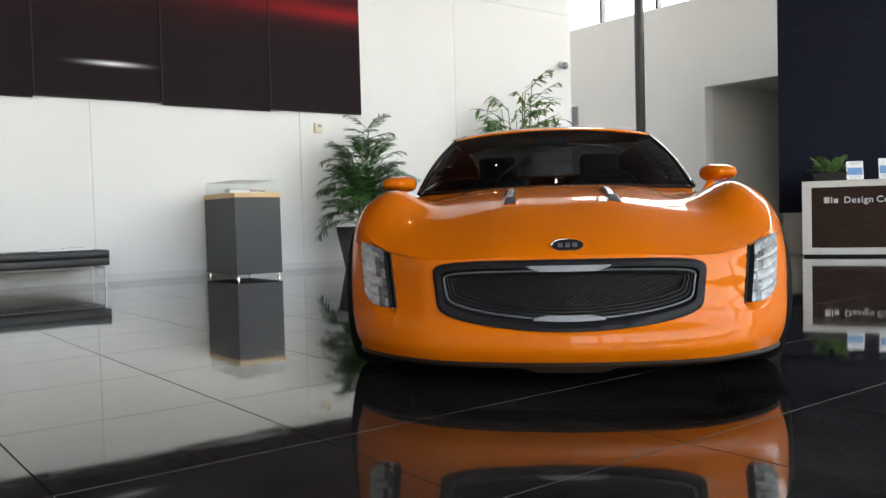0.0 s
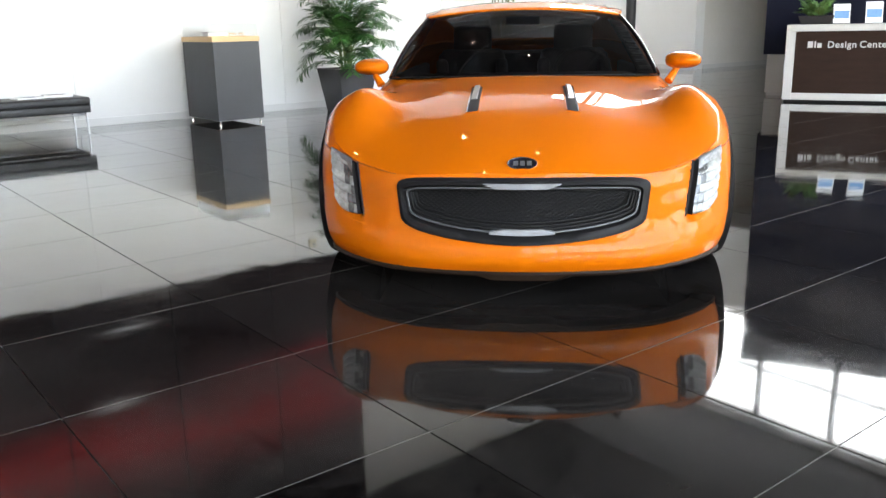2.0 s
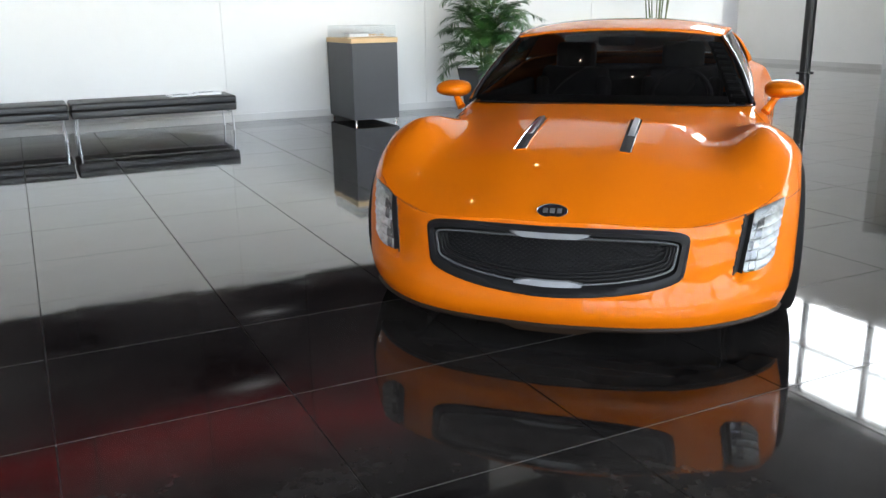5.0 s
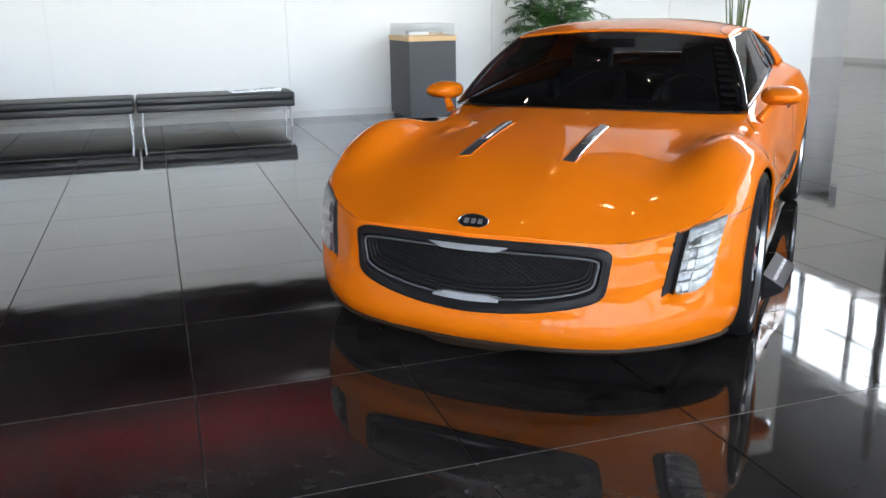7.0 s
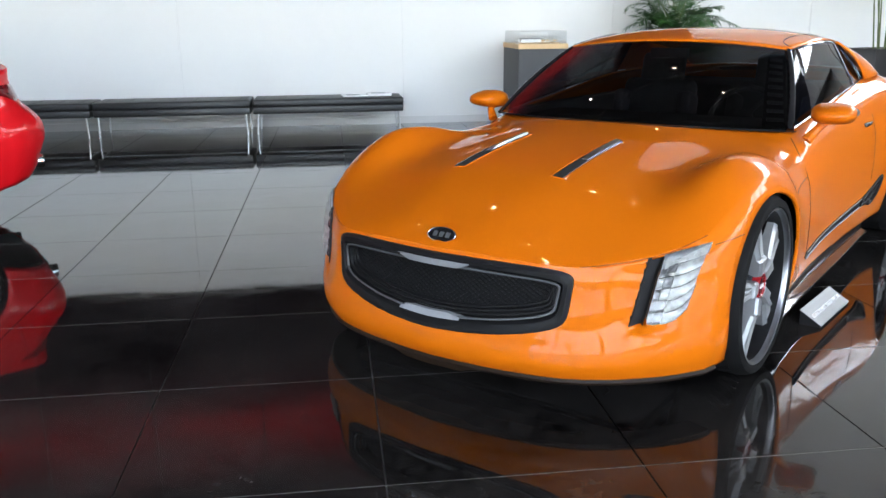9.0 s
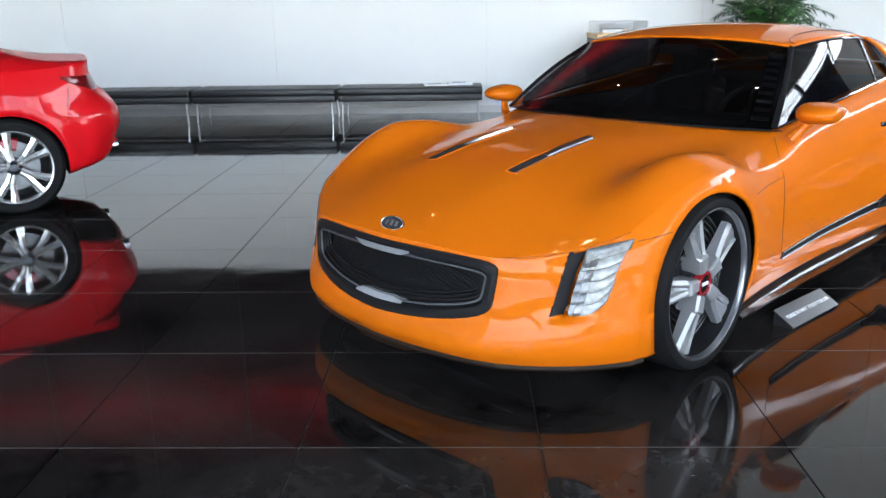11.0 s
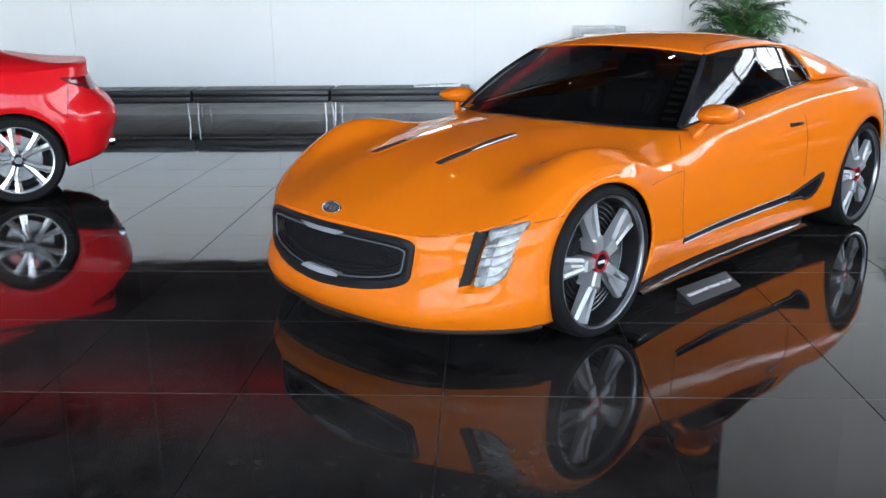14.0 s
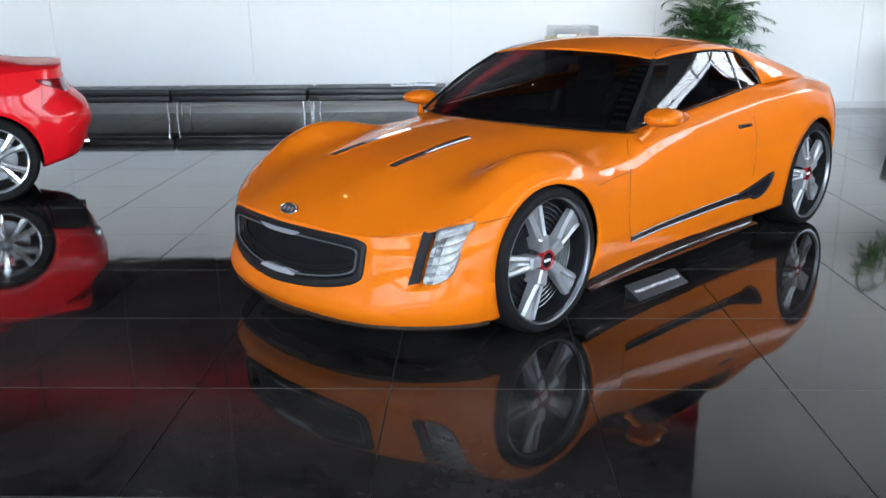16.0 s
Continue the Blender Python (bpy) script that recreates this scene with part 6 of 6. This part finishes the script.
# ---- reception ----
def reception():
    T = -64.0
    m = pose(8.42, 4.36, 0, 0, 0, T)
    ob = thing("reception_desk", m, "white framed reception desk with a dark brown front", "reception desk")
    L, H, D = 3.2, 0.885, 0.75
    part("end_panel", box(0, -0.0, 0.03, 0.11, D, H, 0.003), DESKW, ob, "white end panel")
    part("end_panel", box(L - 0.11, 0, 0.03, L, D, H, 0.003), DESKW, ob, "white end panel")
    part("top", box(0, 0, H + 0.002, L, D, H + 0.085, 0.004), DESKW, ob, "white desk top")
    part("bottom_rail", box(0.112, 0.0, 0.03, L - 0.112, 0.06, 0.115, 0.003), DESKW, ob, "white bottom rail")
    part("front", box(0.112, 0.025, 0.117, L - 0.112, 0.05, H - 0.001, 0.002), DESKB, ob, "dark brown front panel")
    part("recess", box(0.02, 0.04, 0.0, L - 0.02, D - 0.04, 0.03), BLACK, ob)
    # the brand's word is a plain bar, the rest can be read
    x = 0.26
    for k, w in enumerate((0.062, 0.018, 0.05)):
        part("letter_bar", box(x, 0.012, 0.685, x + w, 0.024, 0.685 + (0.078 if k < 2 else 0.056)), LETTER, ob)
        x += w + 0.016
    x += 0.05
    for word, step in (("Design", 0.368), ("Center", 0.36)):
        cu = bpy.data.curves.new("letters", "FONT")
        cu.body, cu.size, cu.extrude, cu.offset, cu.space_character = word, 0.112, 0.005, 0.0014, 1.10
        tx = new("lettering", cu)
        bpy.context.view_layer.update()
        me = bpy.data.meshes.new_from_object(tx.evaluated_get(bpy.context.evaluated_depsgraph_get()))
        bpy.data.objects.remove(tx)
        me.materials.clear()
        me.materials.append(LETTER)
        le = new("lettering", me)
        le.parent = ob
        le.matrix_local = pose(x, 0.018, 0.685, 90, 0, 0)
        le["label"] = "raised pale letters"
        x += step

    # low white cabinet and navy wall behind
    cb = thing("low_cabinet", m @ pose(-0.30, 0.95, 0), "low white cabinet against the navy wall", "cabinet")
    part("body", box(0, 0, 0.04, 4.0, 0.45, 0.56, 0.004), DESKW, cb)
    part("plinth_base", box(0.02, 0.03, 0, 3.98, 0.42, 0.04), BASEB, cb)
    wl = setting("wall_reception", box(-0.36, 1.05, 0.565, 4.2, 1.40, 4.05), NAVY, "tall dark navy feature wall behind the reception", "wall")
    wl.matrix_world = m
    for z in (1.55, 3.1):
        ln = part("panel_joint", box(-0.361, 1.046, z, 4.2, 1.0505, z + 0.006), CAVITY, wl)

    pot = thing("desk_planter", m @ pose(0.08, 0.38, H + 0.0855), "low dark planter with a small bright fern", "planter")
    bm = bmesh.new()
    rg = []
    for r, z in ((0.17, 0.0), (0.215, 0.105), (0.205, 0.108), (0.195, 0.085)):
        rg.append([bm.verts.new((0.24 + sx * r, sy * r * 0.8, z)) for sx, sy in ((-1, -1), (1, -1), (1, 1), (-1, 1))])
    for a, b in zip(rg, rg[1:]):
        for k in range(4):
            bm.faces.new((a[k], a[(k + 1) % 4], b[(k + 1) % 4], b[k]))
    bm.faces.new(rg[0][::-1])
    bm.faces.new(rg[-1])
    part("pot", bm, PLANTER, pot)
    fern = thing("fern", m @ pose(0.32, 0.38, H + 0.17), "small bright green fern in a low planter", "plant")
    rng = random.Random(3)
    stems, sv, sf = bmesh.new(), [], []
    for k in range(26):
        frond(rng, (rng.uniform(-0.06, 0.06), rng.uniform(-0.04, 0.04), 0), k * 2.399, rng.uniform(0.5, 1.3), rng.uniform(0.20, 0.32), 15, 0.07, 0.009, sv, sf, stems, 1.2, 0.15)
    part("stem", stems, STEM, fern)["kind"] = "stuff"
    raw("leaves", sv, sf, LEAF2, fern)["kind"] = "stuff"

    def stand(x, y, turn, w, h, label, word):
        sd = thing("notice_stand", m @ pose(x, y, H + 0.0855, 0, 0, turn) @ pose(0, 0, 0, -10, 0, 0), label, "notice stand", "notice stands on the desk")
        part("holder", box(-w / 2 - 0.008, 0.004, 0, w / 2 + 0.008, 0.009, h + 0.008, 0.002), ACRYL, sd)
        part("foot", box(-w / 2 - 0.008, -0.03, 0, w / 2 + 0.008, 0.07, 0.006, 0.002), ACRYL, sd)
        part("sheet", box(-w / 2, 0.0, 0.008, w / 2, 0.003, h), PAPER, sd, "printed sheet")
        part("blue_block", box(-w / 2 + 0.012, -0.0016, h * 0.28, w / 2 - 0.012, -0.0004, h * 0.66), PRINTB, sd, "blue printed block")
        for k in range(3):
            part("text_bar", box(-w / 2 + 0.03, -0.0016, h * (0.12 + 0.05 * k), w / 2 - 0.03, -0.0004, h * (0.135 + 0.05 * k)), PRINTG, sd)
        if word:
            cu = bpy.data.curves.new("word", "FONT")
            cu.body, cu.size, cu.extrude, cu.align_x = "NOTICE", 0.034, 0.0008, "CENTER"
            o = new("word", cu)
            bpy.context.view_layer.update()
            me = bpy.data.meshes.new_from_object(o.evaluated_get(bpy.context.evaluated_depsgraph_get()))
            bpy.data.objects.remove(o)
            me.materials.clear()
            me.materials.append(PRINTG)
            le = new("word", me)
            le.parent = sd
            le.matrix_local = pose(0, -0.001, h * 0.83, 90, 0, 0)
    stand(0.62, 0.25, 12, 0.20, 0.25, "white and blue notice sheet in a clear desk stand", True)
    stand(0.99, 0.25, 12, 0.20, 0.27, "white and blue leaflet in a clear desk stand", False)
    return ob


reception()


# ---- small things ----
def floor_sign():
    ob = thing("floor_sign", pose(1.86, 0.965, 0, 0, 0, 43), "small slanted grey metal notice sign on the floor", "sign")
    L, D, H = 0.405, 0.085, 0.062
    v = [(0, 0, 0.012), (L, 0, 0.012), (L, D, H), (0, D, H), (0, 0, 0), (L, 0, 0), (L, D, 0), (0, D, 0)]
    raw("wedge", [(a, b, c - (0.0 if c < 0.001 else 0.004)) for a, b, c in v], [(0, 1, 2, 3), (4, 7, 6, 5), (0, 4, 5, 1), (1, 5, 6, 2), (2, 6, 7, 3), (3, 7, 4, 0)], BLACK, ob, smooth=False)
    ang = math.degrees(math.atan2(H - 0.012, D))
    pl = part("plate", box(-0.004, -0.004, 0, L + 0.004, math.hypot(D, H - 0.012) + 0.004, 0.004, 0.0012), SIGNM, ob, "grey satin metal plate")
    pl.matrix_local = pose(0, 0, 0.0085, ang, 0, 0)
    cu = bpy.data.curves.new("line", "FONT")
    cu.body, cu.size, cu.extrude = "PLEASE DO NOT TOUCH THE CAR", 0.0235, 0.0006
    o = new("line", cu)
    bpy.context.view_layer.update()
    me = bpy.data.meshes.new_from_object(o.evaluated_get(bpy.context.evaluated_depsgraph_get()))
    bpy.data.objects.remove(o)
    me.materials.clear()
    me.materials.append(PAPER)
    le = new("lettering", me)
    le.parent = ob
    le.matrix_local = pose(0, 0, 0.0085, ang, 0, 0) @ pose(0.022, 0.040, 0.0045)


floor_sign()

th = thing("wall_thermostat", pose(3.69, 8.499, 1.86), "small beige thermostat box on the white wall", "thermostat")
part("case", box(-0.06, -0.035, -0.065, 0.06, 0, 0.065, 0.008), BEIGE, th, smooth=True)
part("display", box(-0.01, -0.037, 0.01, 0.04, -0.034, 0.045), PRINTG, th)
dc = thing("dome_camera", pose(8.31, 8.499, 3.09), "small white and grey dome camera on the wall", "camera")
bm = bmesh.new()
bmesh.ops.create_uvsphere(bm, u_segments=20, v_segments=12, radius=0.062)
bmesh.ops.translate(bm, verts=bm.verts[:], vec=(0, -0.10, -0.02))
part("dome", bm, ALU, dc, "grey dome", smooth=True)
part("mount", tube([(0, 0, 0.02), (0, -0.09, 0.02)], 0.055, 18), PAPER, dc, smooth=True)


def downlight(x, y, z=CEIL):
    ob = thing("ceiling_spot", pose(x, y, z), "small warm ceiling spotlight", "spotlight", "ceiling spots")
    part("can", lathe([(0.07, 0.0), (0.085, 0.0), (0.085, -0.012), (0.07, -0.014), (0.055, -0.002)], 20, axis="z"), BLACK, ob)
    part("lens", lathe([(0.0, -0.016), (0.042, -0.016)], 20, axis="z"), SPOT, ob)


for x, y in ((0.1, 2.1), (0.2, 2.85), (3.2, 3.4), (4.2, 0.2), (-4.0, -1.5), (2.0, -1.0)):
    downlight(x, y)
for x, y in ((-0.05, 5.7), (-2.1, 5.3), (2.4, 5.2)):
    downlight(x, y, 6.05)

pq = thing("wall_plaque", pose(7.50, 8.499, 1.41), "small black notice plate fixed to the white wall", "plaque")
part("plate", box(-0.12, -0.012, 0, 0.12, -0.001, 0.17, 0.003), BLACK, pq)
part("printed_line", box(-0.09, -0.0135, 0.05, 0.06, -0.0125, 0.062), PAPER, pq, "pale printed line")
nt_ = thing("wall_notice", pose(8.03, 8.499, 1.46), "small white paper notice fixed to the wall", "notice")
part("sheet", box(-0.11, -0.006, 0, 0.11, -0.001, 0.26, 0.001), PAPER, nt_)
for k in range(4):
    part("printed_line", box(-0.085, -0.0075, 0.03 + 0.045 * k, 0.03 + 0.015 * (k % 3), -0.0065, 0.042 + 0.045 * k), PRINTG, nt_, "grey printed line")

pn = thing("wall_panel", pose(13.999, 13.52, 2.84), "narrow grey control panel on the far white wall", "wall panel")
part("case", box(-0.03, -0.10, 0, 0, 0.10, 0.48, 0.004), PRINTG, pn)
part("door_line", box(-0.0325, -0.002, 0.02, -0.0295, 0.002, 0.46), BLACK, pn)

build_slabs()
